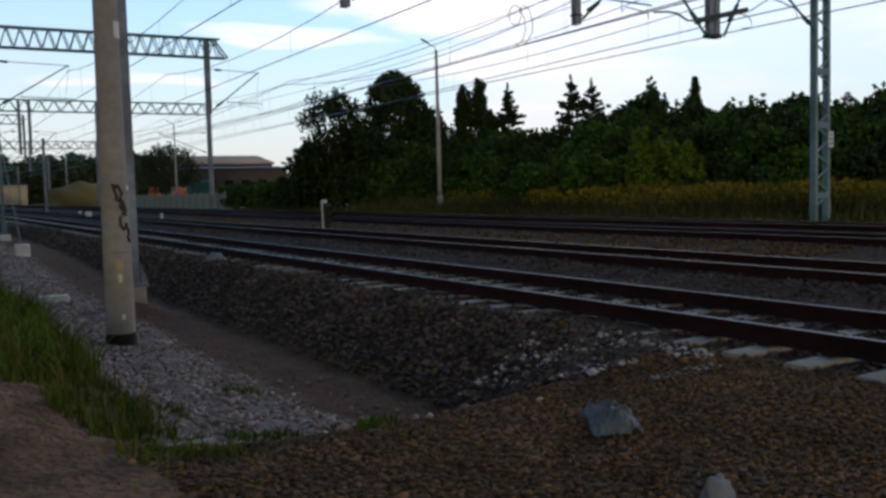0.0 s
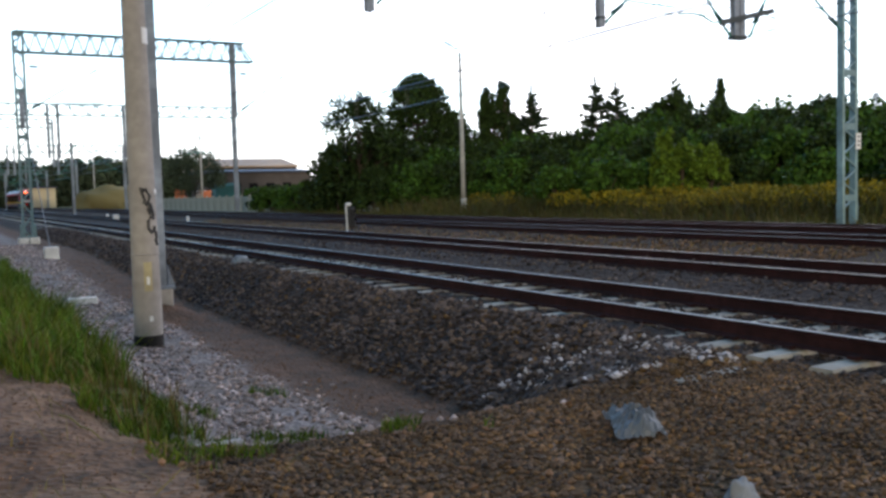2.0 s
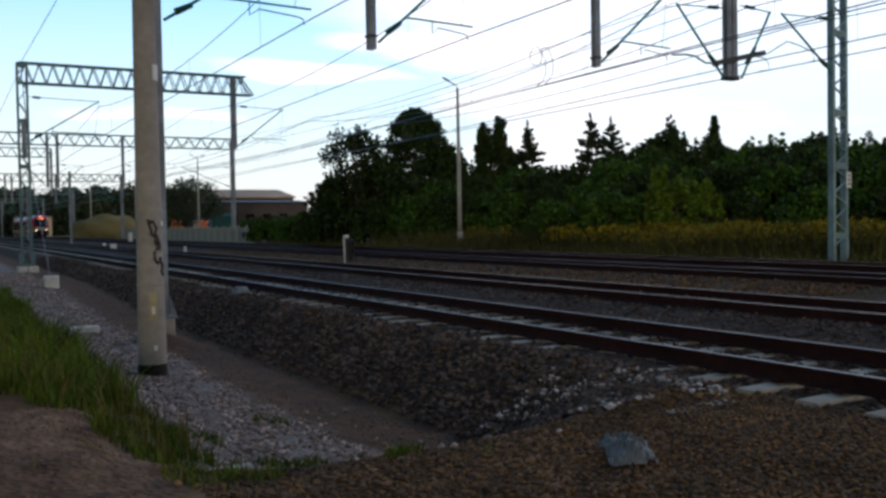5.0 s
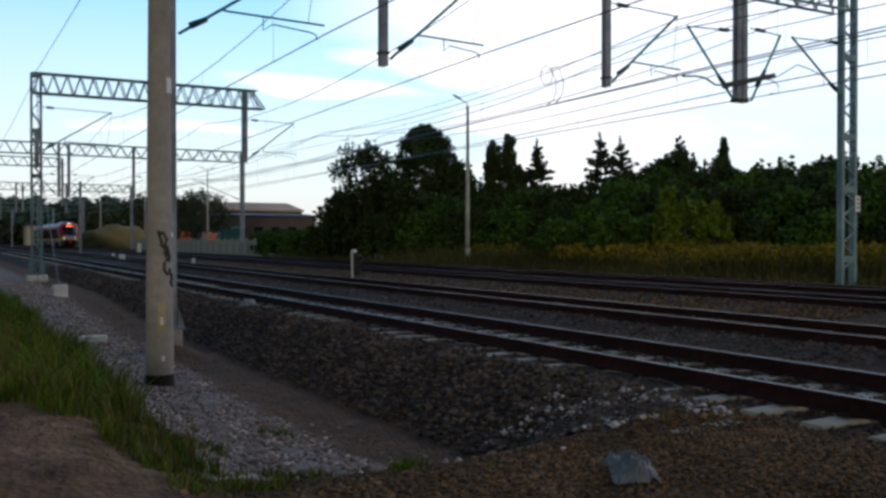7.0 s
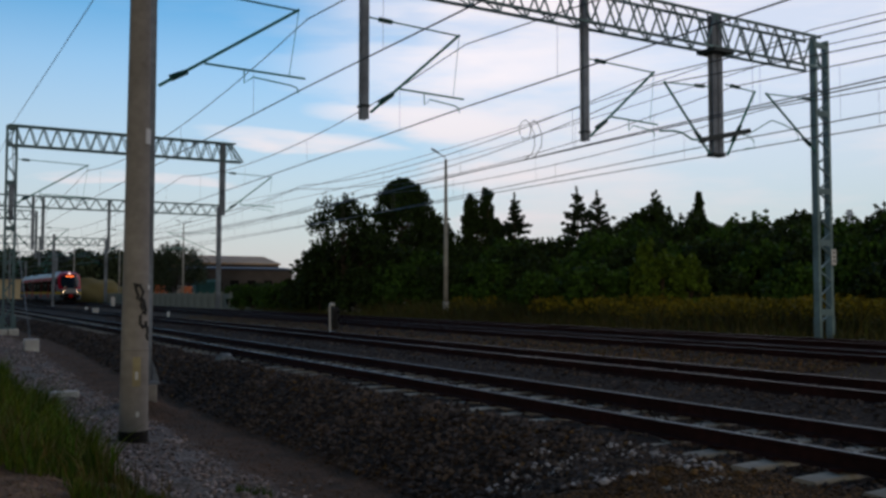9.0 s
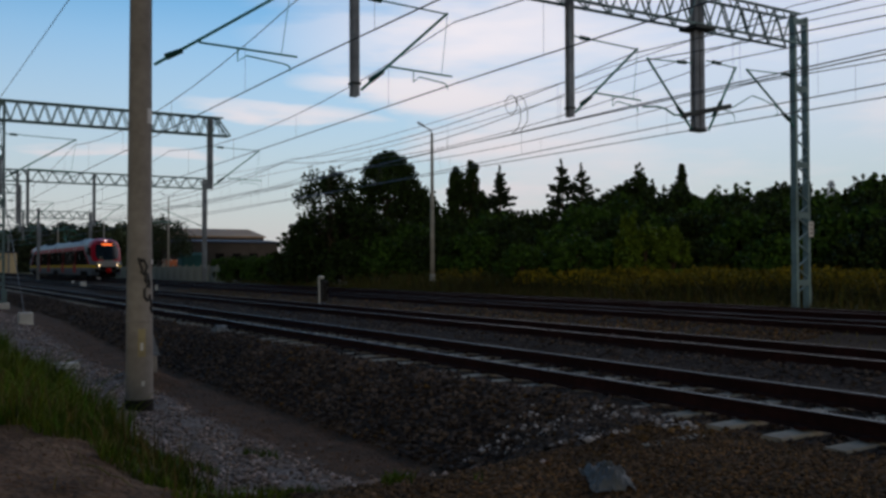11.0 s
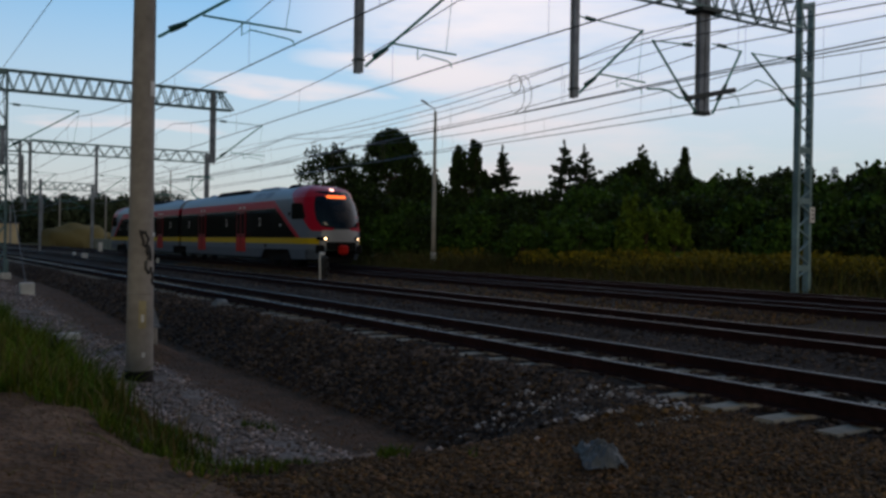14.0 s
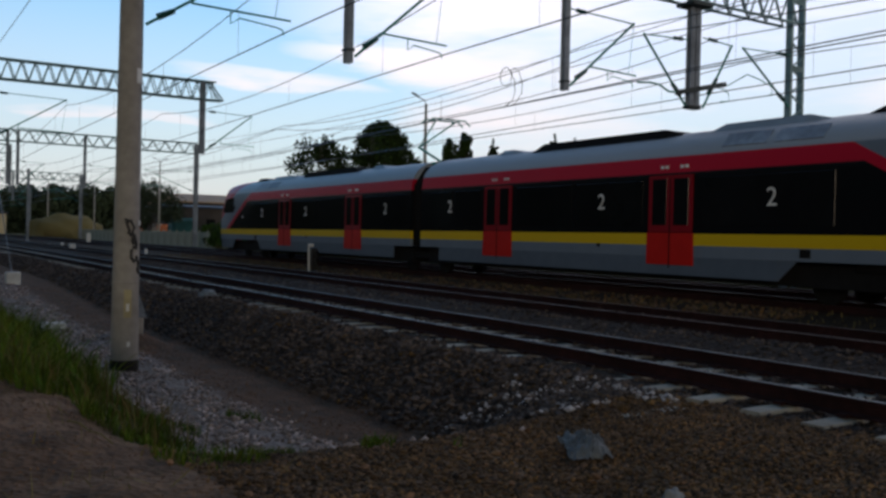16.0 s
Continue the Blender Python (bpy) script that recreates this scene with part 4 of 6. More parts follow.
bm = bmesh.new()
stalk = [(0.99, 7.50), (1.04, 7.30), (1.09, 7.12), (1.13, 6.92), (1.18, 6.74)]
rod(bm, [(x, y, height(x, y) + 0.02 + 0.02 * (k % 2)) for k, (x, y) in enumerate(stalk)], 0.009, 5, 0.005)
tagged(part("dry_stalk", bm, DRYGRASS), "long dry yellow stalk lying on bare dirt", "stalk")


def plastic_bag(x, y, w, h, seed, material, label, name="plastic_bag"):
    rng = np.random.default_rng(seed)
    bm = bmesh.new()
    bmesh.ops.create_icosphere(bm, subdivisions=4, radius=1.0)
    for v in bm.verts:
        n1 = noise.noise((v.co.x * 1.6 + seed, v.co.y * 1.6, v.co.z * 1.6)) * 0.35
        n2 = noise.noise((v.co.x * 4 + seed, v.co.y * 4, v.co.z * 4)) * 0.16
        k = 1 + n1 + n2
        v.co = Vector((v.co.x * w * k, v.co.y * w * 0.55 * k, max(-0.15, v.co.z) * h * k))
    ob = part(name, bm, material, smooth=True)
    ob.matrix_world = pose(x, y, height(x, y) + h * 0.12, 0, 0, 25 + 40 * rng.uniform(-1, 1))
    return tagged(ob, label, "plastic bag" if name == "plastic_bag" else "stone")




def crumpled_sheet(x, y, w, d, rz, tilt, seed, material, label):
    """A folded sheet of plastic that lies half on its edge, creased and torn."""
    n = 18
    bm = bmesh.new()
    grid = []
    for j in range(n + 1):
        row = []
        for i in range(n + 1):
            u, v = -1 + 2 * i / n, -1 + 2 * j / n
            ragged = 1 + 0.28 * noise.noise((u * 2.1 + seed, v * 2.1, 1.0))
            crease = 0.10 * abs(noise.noise((u * 2.2 + v, v * 1.1, seed))) + 0.05 * abs(noise.noise((u * 5, v * 5, seed + 3.0)))
            bulge = 0.10 * max(0.0, 1 - u * u) * max(0.0, 1 - v * v)
            row.append(bm.verts.new((u * w / 2 * ragged, v * d / 2 * ragged, crease + bulge)))
        grid.append(row)
    for j in range(n):
        for i in range(n):
            bm.faces.new((grid[j][i], grid[j][i + 1], grid[j + 1][i + 1], grid[j + 1][i]))
    bmesh.ops.solidify(bm, geom=bm.faces[:], thickness=0.006)
    ob = part("plastic_bag", bm, material)
    ob.matrix_world = pose(x, y, height(x, y) + 0.015 + 0.5 * d * math.sin(radians(tilt)), tilt, 0, rz)
    return tagged(ob, label, "plastic bag")


crumpled_sheet(4.36, 5.0, 0.34, 0.44, -28, 8, 3, PLASTIC, "crumpled pale grey plastic sheet on brown gravel")
plastic_bag(3.78, 3.55, 0.13, 0.16, 8, STONE_GREY, "upright pale worn stone on brown gravel", "boulder")
plastic_bag(6.85, 22.3, 0.24, 0.16, 12, PLASTIC, "pale blue scrap of plastic at the sleeper ends")

bm = bmesh.new()
ctr, side = Vector((17.86, 24.45, 6.6)), Vector((0.81, -0.59, 0))


def loop_at(u, v):
    return ctr + side * u + Vector((0, 0, v))


rod(bm, [loop_at(0.19 * math.cos(a) - 0.2, 0.32 * math.sin(a) + 0.33) for a in (2 * math.pi * k / 14 for k in range(15))], 0.014, 5)
rod(bm, [loop_at(*p) for p in ((-0.05, 0.55), (0.1, 0.2), (0.12, -0.2), (0.02, -0.5), (-0.2, -0.66))], 0.014, 5)
rod(bm, [loop_at(*p) for p in ((-0.05, 0.5), (0.08, 0.64), (0.24, 0.5), (0.36, 0.1), (0.34, -0.25), (0.15, -0.55), (0.0, -0.66))], 0.014, 5)
tagged(part("cable_loop", bm, WIRE), "loose coil of cable hanging from overhead wires", "cable")


# ---------------------------------------------------------------- the train
HALF = 23.6


def livery():
    m = bpy.data.materials.new("train_livery")
    m.use_nodes = True
    n, l = m.node_tree.nodes, m.node_tree.links
    b = n["Principled BSDF"]
    co = n.new("ShaderNodeTexCoord")
    sep = n.new("ShaderNodeSeparateXYZ")
    l.new(co.outputs["Object"], sep.inputs["Vector"])

    def math_(op, a, c=None):
        x = n.new("ShaderNodeMath")
        x.operation = op
        for k, v in ((0, a), (1, c)):
            if v is None:
                continue
            if isinstance(v, (int, float)):
                x.inputs[k].default_value = v
            else:
                l.new(v, x.inputs[k])
        return x.outputs["Value"]

    z = sep.outputs["Z"]
    s = math_("SUBTRACT", HALF, math_("ABSOLUTE", sep.outputs["Y"]))
    slant = math_("SUBTRACT", s, math_("ADD", 2.4, math_("MULTIPLY", math_("SUBTRACT", z, 1.54), 1.9)))

    def gt(a, v):
        return math_("GREATER_THAN", a, v)

    def lt(a, v):
        return math_("LESS_THAN", a, v)

    def both(*a):
        r = a[0]
        for q in a[1:]:
            r = math_("MULTIPLY", r, q)
        return r

    def mix(fac, a, c):
        x = n.new("ShaderNodeMix")
        x.data_type = "RGBA"
        l.new(fac, x.inputs[0])
        for k, v in ((6, a), (7, c)):
            if isinstance(v, tuple):
                x.inputs[k].default_value = (*v, 1)
            else:
                l.new(v, x.inputs[k])
        return x.outputs[2]

    dirt = n.new("ShaderNodeTexNoise")
    dirt.inputs["Scale"].default_value, dirt.inputs["Detail"].default_value = 1.4, 5
    l.new(co.outputs["Object"], dirt.inputs["Vector"])
    c = mix(dirt.outputs["Fac"], (0.165, 0.205, 0.268), (0.125, 0.162, 0.215))
    c = mix(both(gt(z, 1.24), lt(z, 1.54), gt(s, 0.35)), c, (0.62, 0.43, 0.012))
    black = both(gt(z, 1.54), lt(z, 3.1), gt(slant, 0.0))
    c = mix(black, c, (0.007, 0.008, 0.01))
    red_top = both(gt(z, 3.1), lt(z, 3.52), gt(slant, -0.5))
    red_diag = both(gt(z, 1.54), lt(z, 3.3), gt(slant, -0.5), lt(slant, 0.0))
    front = math_("SUBTRACT", s, math_("SUBTRACT", math_("MULTIPLY", z, 1.466), 2.02))
    red_front = both(gt(z, 1.88), lt(front, 0.0))
    red = math_("MAXIMUM", math_("MAXIMUM", red_top, red_diag), red_front)
    c = mix(red, c, (0.44, 0.009, 0.032))
    c = mix(both(gt(z, 3.52), gt(front, 0.0)), c, (0.30, 0.34, 0.40))
    c = mix(both(lt(z, 1.92), lt(s, 0.3), gt(z, 1.1)), c, (0.42, 0.41, 0.41))
    l.new(c, b.inputs["Base Color"])
    r = n.new("ShaderNodeMapRange")
    r.inputs["To Min"].default_value, r.inputs["To Max"].default_value = 0.42, 0.16
    l.new(black, r.inputs["Value"])
    l.new(r.outputs["Result"], b.inputs["Roughness"])
    top = n.new("ShaderNodeMapRange")
    top.inputs["To Min"].default_value, top.inputs["To Max"].default_value = 0.08, 0.55
    l.new(gt(z, 3.56), top.inputs["Value"])
    l.new(top.outputs["Result"], b.inputs["Specular IOR Level"])
    return m


def nose_front(x, z, w):
    f = float(np.interp(z, [0.4, 0.9, 1.35, 1.9, 2.6, 3.2, 3.6, 3.85, 4.05, 4.18, 4.28], [0.30, 0.06, 0.0, 0.06, 0.26, 0.56, 0.86, 1.15, 1.65, 2.4, 3.6]))
    return -HALF + f + 0.95 * min(1.0, abs(x) / max(w, 0.05)) ** 3.6 * smooth(4.3, 3.4, z)


def half_width(z):
    return float(np.interp(z, [0.4, 0.95, 1.5, 3.1, 3.5, 3.75, 3.95, 4.12, 4.24, 4.28], [1.36, 1.405, 1.41, 1.39, 1.34, 1.22, 1.02, 0.72, 0.36, 0.05]))


def car_body(parent, flip, mt):
    zs = [0.95, 1.24, 1.54, 1.75, 1.85, 1.95, 2.1, 2.25, 2.4, 2.6, 2.8, 2.95, 3.1, 3.2, 3.3, 3.4, 3.52, 3.62, 3.72, 3.82, 3.92, 4.0, 4.08, 4.14, 4.2, 4.25, 4.28]
    bm = bmesh.new()
    rows = []
    back = [-20.5, -17.0, -12.0, -6.0, -0.38]
    for z in zs:
        w = half_width(z)
        row = []
        for k in range(45):
            q = -1 + 2 * k / 44
            x = w * (q * (1.35 - 0.35 * q * q))
            row.append((x, nose_front(x, z, w), z))
        right = [(w, y, z) for y in back]
        left = [(-w, y, z) for y in back]
        row = left[::-1] + row + right
        rows.append([bm.verts.new((x * flip, y * flip, zz)) for x, y, zz in row])
    n = len(rows[0])
    for a, b in zip(rows, rows[1:]):
        for k in range(n - 1):
            bm.faces.new((a[k], a[k + 1], b[k + 1], b[k]))
    bm.faces.new(rows[-1])
    floor_face = bm.faces.new(rows[0][::-1])
    for e in floor_face.edges:
        e.smooth = False
    cap = bm.faces.new([r[0] for r in rows] + [r[-1] for r in rows[::-1]])
    for e in cap.edges:
        e.smooth = False
    bmesh.ops.recalc_face_normals(bm, faces=bm.faces)
    return part("car_body", bm, mt, parent, "silver, red and black car body with yellow stripe", smooth=True)


def nose_patch(name, parent, flip, zs, frac, d, material, label="", xo=0.0, n=12):
    """A panel that follows the nose, d metres proud; frac gives its half-width for each height."""
    bm = bmesh.new()
    rows = []
    for z, f in zip(zs, frac):
        w = half_width(z)
        row = []
        for k in range(n + 1):
            x = xo + f * (-1 + 2 * k / n)
            row.append(bm.verts.new((x * flip, (nose_front(x, z, w) - d) * flip, z)))
        rows.append(row)
    for a, b in zip(rows, rows[1:]):
        for k in range(n):
            bm.faces.new((a[k], a[k + 1], b[k + 1], b[k]))
    bmesh.ops.recalc_face_normals(bm, faces=bm.faces)
    return part(name, bm, material, parent, label, smooth=True)


def wheelset(bogie, x0, y, r=0.42):
    bm = bmesh.new()
    for s in (-1, 1):
        rod(bm, [(s * 0.69, y, r), (s * 0.82, y, r)], r, 20)
        rod(bm, [(s * 0.82, y, r), (s * 0.86, y, r)], r * 0.5, 12)
    rod(bm, [(-0.7, y, r), (0.7, y, r)], 0.08, 8)
    part("wheelset", bm, T_UNDER, bogie)


def train():
    t = thing("train", "red, silver and black two-car electric train with yellow stripe", "train")
    mt = livery()
    for flip in (1, -1):
        car_body(t, flip, mt)
        # skirts between the bogies
        for a, b in ((-22.4, -20.55), (-16.2, -1.7)):
            for s in (-1, 1):
                bm = bmesh.new()
                box(bm, (s * 1.375, (a + b) / 2 * flip, 0.72), (0.05, b - a, 0.47))
                part("skirt", bm, T_SILVER, t)
        bm = bmesh.new()
        box(bm, (0, -10.9 * flip, 0.62), (2.3, 20.6, 0.5))
        part("underframe", bm, T_UNDER, t)
        for a in (-20.6, -16.2):
            sg = 1 if a < -18 else -1
            for s in (-1, 1):
                bm = bmesh.new()
                vs = [(s * 1.39, a * flip, 0.96), (s * 1.39, (a + sg * 0.5) * flip, 0.96), (s * 1.39, a * flip, 0.5)]
                loft(bm, [vs, [(x - s * 0.04, y, z) for x, y, z in vs]])
                part("skirt_corner", bm, T_SILVER, t)
        # glass, lights and coupler of the cab
        nose_patch("windscreen", t, flip, [1.98, 2.1, 2.4, 2.8, 3.2, 3.5, 3.86], [0.35, 0.95, 1.12, 1.14, 1.1, 1.0, 0.86], 0.03, T_SCREEN, "large dark windscreen mirroring the sky")
        nose_patch("display", t, flip, [3.50, 3.57, 3.64], [0.5, 0.5, 0.5], 0.045, DISPLAY if flip == 1 else T_GLASS, "glowing orange destination display")
        nose_patch("silver_mask", t, flip, [1.36, 1.6, 1.85, 2.02], [0.74, 0.8, 0.84, 0.35], 0.02, T_NOSE, "silver panel below the windscreen")
        nose_patch("emblem", t, flip, [1.74, 1.80], [0.12, 0.12], 0.014, T_UNDER)
        for s in (-1, 1):
            nose_patch("headlight_housing", t, flip, [1.42, 1.5, 1.60], [0.2, 0.25, 0.2], 0.03, T_GLASS, xo=s * 0.93, n=6)
            nose_patch("headlight", t, flip, [1.46, 1.51, 1.56], [0.045, 0.07, 0.045], 0.042, HEADLIGHT if flip == 1 else T_GLASS, "lit warm headlight", xo=s * 0.86, n=6)
            nose_patch("front_skirt", t, flip, [0.5, 0.7, 0.96], [0.27, 0.29, 0.30], 0.012, T_SILVER, xo=s * 1.09, n=8)
            # a short black tube added round each lamp to hide its glow sideways
            bm = bmesh.new()
            xl, zl = s * 0.86, 1.51
            yl = nose_front(xl, zl, half_width(zl)) - 0.03
            ring = [(math.cos(a), math.sin(a)) for a in (2 * math.pi * k / 16 for k in range(16))]
            loft(bm, [[((xl + r * c) * flip, y * flip, zl + r * q) for c, q in ring] for r, y in ((0.085, yl), (0.085, yl - 0.13), (0.072, yl - 0.13), (0.072, yl))], caps=False)
            part("added_lamp_tube", bm, T_UNDER, t)
        nose_patch("top_light", t, flip, [3.90, 3.95, 4.0], [0.1, 0.1, 0.08], 0.04, MARKER if flip == 1 else T_GLASS, "lit top marker lamp", n=4)
        nose_patch("lower_front", t, flip, [0.96, 1.15, 1.36], [0.78, 0.8, 0.8], 0.03, T_UNDER, "black lower front")
        bm = bmesh.new()
        box(bm, (0, (-HALF - 0.12) * flip, 0.98), (0.46, 0.42, 0.46), bevel=0.1)
        part("coupler_cover", bm, T_DOOR, t, "bright red coupler cover")
        for s in (-1, 1):
            bm = bmesh.new()
            box(bm, (s * 0.99, (-HALF + 0.42) * flip, 1.0), (0.36, 0.5, 0.42), bevel=0.06)
            part("bumper", bm, T_UNDER, t)
        bm = bmesh.new()
        box(bm, (0, (-HALF + 0.75) * flip, 0.45), (1.7, 0.4, 0.32), bevel=0.06)
        part("snow_plough", bm, T_UNDER, t)
        for s in (-1, 1):
            # cab side glass
            bm = bmesh.new()
            q = [(-22.3, 2.52), (-22.1, 2.47), (-20.6, 2.47), (-20.5, 2.54), (-20.5, 3.24), (-20.6, 3.3), (-21.7, 3.27), (-21.95, 3.15)]
            x = s * 1.402
            loft(bm, [[(x, y * flip, z) for y, z in q], [(x - s * 0.03, y * flip, z) for y, z in q]])
            part("cab_window", bm, T_GLASS, t)
            # mirror camera
            bm = bmesh.new()
            box(bm, (s * 1.44, -20.3 * flip, 2.75), (0.07, 0.16, 0.18), bevel=0.02)
            part("mirror", bm, T_UNDER, t)
            for yc in (-12.9, -5.3):
                bm = bmesh.new()
                box(bm, (s * 1.412, yc * flip, 1.15), (0.03, 1.6, 0.82))
                door = part("door", bm, T_DOOR, t, "bright red double door with dark glass above")
                bm = bmesh.new()
                box(bm, (s * 1.412, yc * flip, 2.31), (0.03, 1.5, 1.46))
                part("door_frame", bm, T_DOOR_TOP, door, "dark red upper frame")
                for dy in (-0.37, 0.37):
                    bm = bmesh.new()
                    box(bm, (s * 1.428, (yc + dy) * flip, 2.35), (0.02, 0.50, 1.2), bevel=0.008)
                    part("door_glass", bm, T_GLASS, door)
                bm = bmesh.new()
                box(bm, (s * 1.43, yc * flip, 1.8), (0.012, 0.03, 2.3))
                part("door_seam", bm, T_UNDER, door)
                for k in range(4):
                    bm = bmesh.new()
                    box(bm, (s * 1.37, (yc - 0.5 + 0.16 * k + (0.35 if k > 1 else 0.0)) * flip, 3.25), (0.05, 0.1, 0.08))
                    part("lettering_bar", bm, T_WHITE, t, "small white lettering bar")
            bm = bmesh.new()
            box(bm, (s * 1.406, -19.0 * flip, 2.2), (0.02, 0.22, 0.07), bevel=0.006)
            part("side_lamp", bm, T_WHITE, t, "small white side lamp")
            for ya, yb in ((-17.6, -13.9), (-11.9, -9.2), (-9.0, -6.3), (-4.3, -2.7), (-2.5, -0.8)):
                bm = bmesh.new()
                box(bm, (s * 1.403, (ya + yb) / 2 * flip, 2.34), (0.02, yb - ya, 1.2), bevel=0.006)
                part("window", bm, T_GLASS, t)
            for yc in (-16.0, -10.3, -2.4):
                cu = bpy.data.curves.new("class_number", "FONT")
                cu.body, cu.size, cu.extrude = "2", 0.62, 0.004
                cu.align_x = "CENTER"
                ob = new("class_number", cu)
                ob.data.materials.append(T_WHITE)
                ob.parent = t
                ob.matrix_local = Matrix.Translation((s * 1.422, yc * flip, 2.2)) @ pose(0, 0, 0, 90, 0, 90 * s)
            for yc, zc, w in ((-16.9, 1.12, 0.28), (-10.2, 1.2, 0.14)):
                bm = bmesh.new()
                box(bm, (s * 1.406, yc * flip, zc), (0.02, w, w * 0.7), bevel=0.006)
                part("hatch", bm, T_UNDER, t)
        # roof equipment
        for ya, yb, z0, h, w, mm in ((-19.6, -17.6, 4.16, 0.2, 0.5, T_UNDER), (-17.0, -13.4, 4.14, 0.2, 0.62, T_ROOF), (-12.6, -6.2, 4.1, 0.26, 0.75, T_UNDER), (-5.6, -3.9, 4.14, 0.18, 0.6, T_ROOF)):
            bm = bmesh.new()
            loft(bm, [[(x, y * flip, z) for x, z in ((-w, z0), (w, z0), (w * k, z0 + h * k2), (-w * k, z0 + h * k2))]
                      for y, k, k2 in ((ya, 0.8, 0.15), (ya + 0.7, 0.86, 1.0), (yb - 0.5, 0.86, 1.0), (yb, 0.8, 0.2))])
            bmesh.ops.recalc_face_normals(bm, faces=bm.faces)
            part("roof_unit", bm, mm, t)
        for ya in (-17.2, -15.7):
            for s in (-1, 1):
                bm = bmesh.new()
                vs = [(s * 1.27, ya * flip, 3.66), (s * 1.27, (ya + 1.3) * flip, 3.66), (s * 1.0, (ya + 1.3) * flip, 3.98), (s * 1.0, ya * flip, 3.98)]
                loft(bm, [vs, [(x, y, z + 0.03) for x, y, z in vs]])
                part("roof_grille", bm, GALV, t)
        # outer bogie
        bg = thing("bogie", "", "")
        bg.parent, bg.location = t, (0, -18.4 * flip, 0)
        bg["label"] = "black bogie with two axles"
        for yy in (-1.3, 1.3):
            wheelset(bg, 0, yy)
        for s in (-1, 1):
            bm = bmesh.new()
            box(bm, (s * 1.02, 0, 0.62), (0.2, 3.2, 0.28), bevel=0.05)
            part("side_frame", bm, T_UNDER, bg)
            bm = bmesh.new()
            box(bm, (s * 1.05, 0, 0.89), (0.3, 0.9, 0.3), bevel=0.05)
            part("spring_box", bm, T_UNDER, bg)
    bg = thing("bogie", "", "")
    bg.parent = t
    bg["label"] = "black bogie under the joint"
    for yy in (-1.2, 1.2):
        wheelset(bg, 0, yy)
    for s in (-1, 1):
        bm = bmesh.new()
        box(bm, (s * 1.02, 0, 0.62), (0.2, 2.9, 0.26), bevel=0.05)
        part("side_frame", bm, T_UNDER, bg)
    for k in range(6):
        bm = bmesh.new()
        y = -0.34 + 0.136 * k
        w = 1.28 if k % 2 else 1.2
        loft(bm, [[(x, y + dy, z) for x, z in ((-w, 0.95), (w, 0.95), (w, 3.3), (0.8, 4.0), (-0.8, 4.0), (-w, 3.3))] for dy in (-0.06, 0.06)])
        part("bellows_fold", bm, T_UNDER, t, "black gangway bellows fold")
    # raised pantograph
    pn = thing("pantograph", "", "")
    pn.parent, pn.location = t, (0, 0.75, 4.2)
    pn["label"] = "raised grey pantograph"
    bm = bmesh.new()
    for s in (-0.5, 0.5):
        rod(bm, [(s, -0.6, -0.05), (s, 0.6, -0.05)], 0.05, 6)
    rod(bm, [(-0.6, 0, -0.05), (0.6, 0, -0.05)], 0.05, 6)
    part("base_frame", bm, GREEN_STEEL, pn)
    bm = bmesh.new()
    rod(bm, [(0, -0.4, 0.0), (0, 1.5, 0.75)], 0.05, 6)
    part("lower_arm", bm, GREEN_STEEL, pn)
    bm = bmesh.new()
    for s in (-1, 1):
        rod(bm, [(0, 1.5, 0.75), (s * 0.45, -0.5, 1.62)], 0.03, 6)
    part("upper_arm", bm, GREEN_STEEL, pn)
    bm = bmesh.new()
    for y in (-0.75, -0.25):
        rod(bm, [(-0.95, y, 1.48), (-0.75, y, 1.66), (0.75, y, 1.66), (0.95, y, 1.48)], 0.03, 6)
    rod(bm, [(0.45, -0.8, 1.62), (0.45, -0.2, 1.62)], 0.02, 5)
    rod(bm, [(-0.45, -0.8, 1.62), (-0.45, -0.2, 1.62)], 0.02, 5)
    part("collector_head", bm, GREEN_STEEL, pn)
    return t


TRAIN = train()


# ---------------------------------------------------------------- trees and weeds
def leaf_cloud(centres, radii, per, size, rng, squash=1.0, droop=0.0):
    """Small leaf quads in clumps; returns vertices and faces."""
    vs, fs = [], []
    for c, r, n in zip(centres, radii, per):
        d = rng.normal(size=(n, 3))
        d /= np.linalg.norm(d, axis=1)[:, None]
        p = c + d * (r * rng.uniform(0.25, 1.0, (n, 1)) ** 0.6) * (1, 1, squash)
        p[:, 2] -= droop * rng.uniform(0, 1, n) * r
        a = rng.normal(size=(n, 3))
        a /= np.linalg.norm(a, axis=1)[:, None]
        b = np.cross(a, rng.normal(size=(n, 3)))
        b /= np.linalg.norm(b, axis=1)[:, None]
        k = size * rng.uniform(0.6, 1.4, (n, 1))
        o = len(vs)
        q = np.stack([p - a * k, p + b * k * 0.55, p + a * k, p - b * k * 0.55], 1).reshape(-1, 3)
        vs += q.tolist()
        fs += [(o + 4 * i, o + 4 * i + 1, o + 4 * i + 2, o + 4 * i + 3) for i in range(n)]
    return vs, fs


def leaf_part(name, vs, fs, material, parent):
    me = bpy.data.meshes.new(name)
    me.from_pydata(vs, [], fs)
    return wrap(name, me, material, parent)


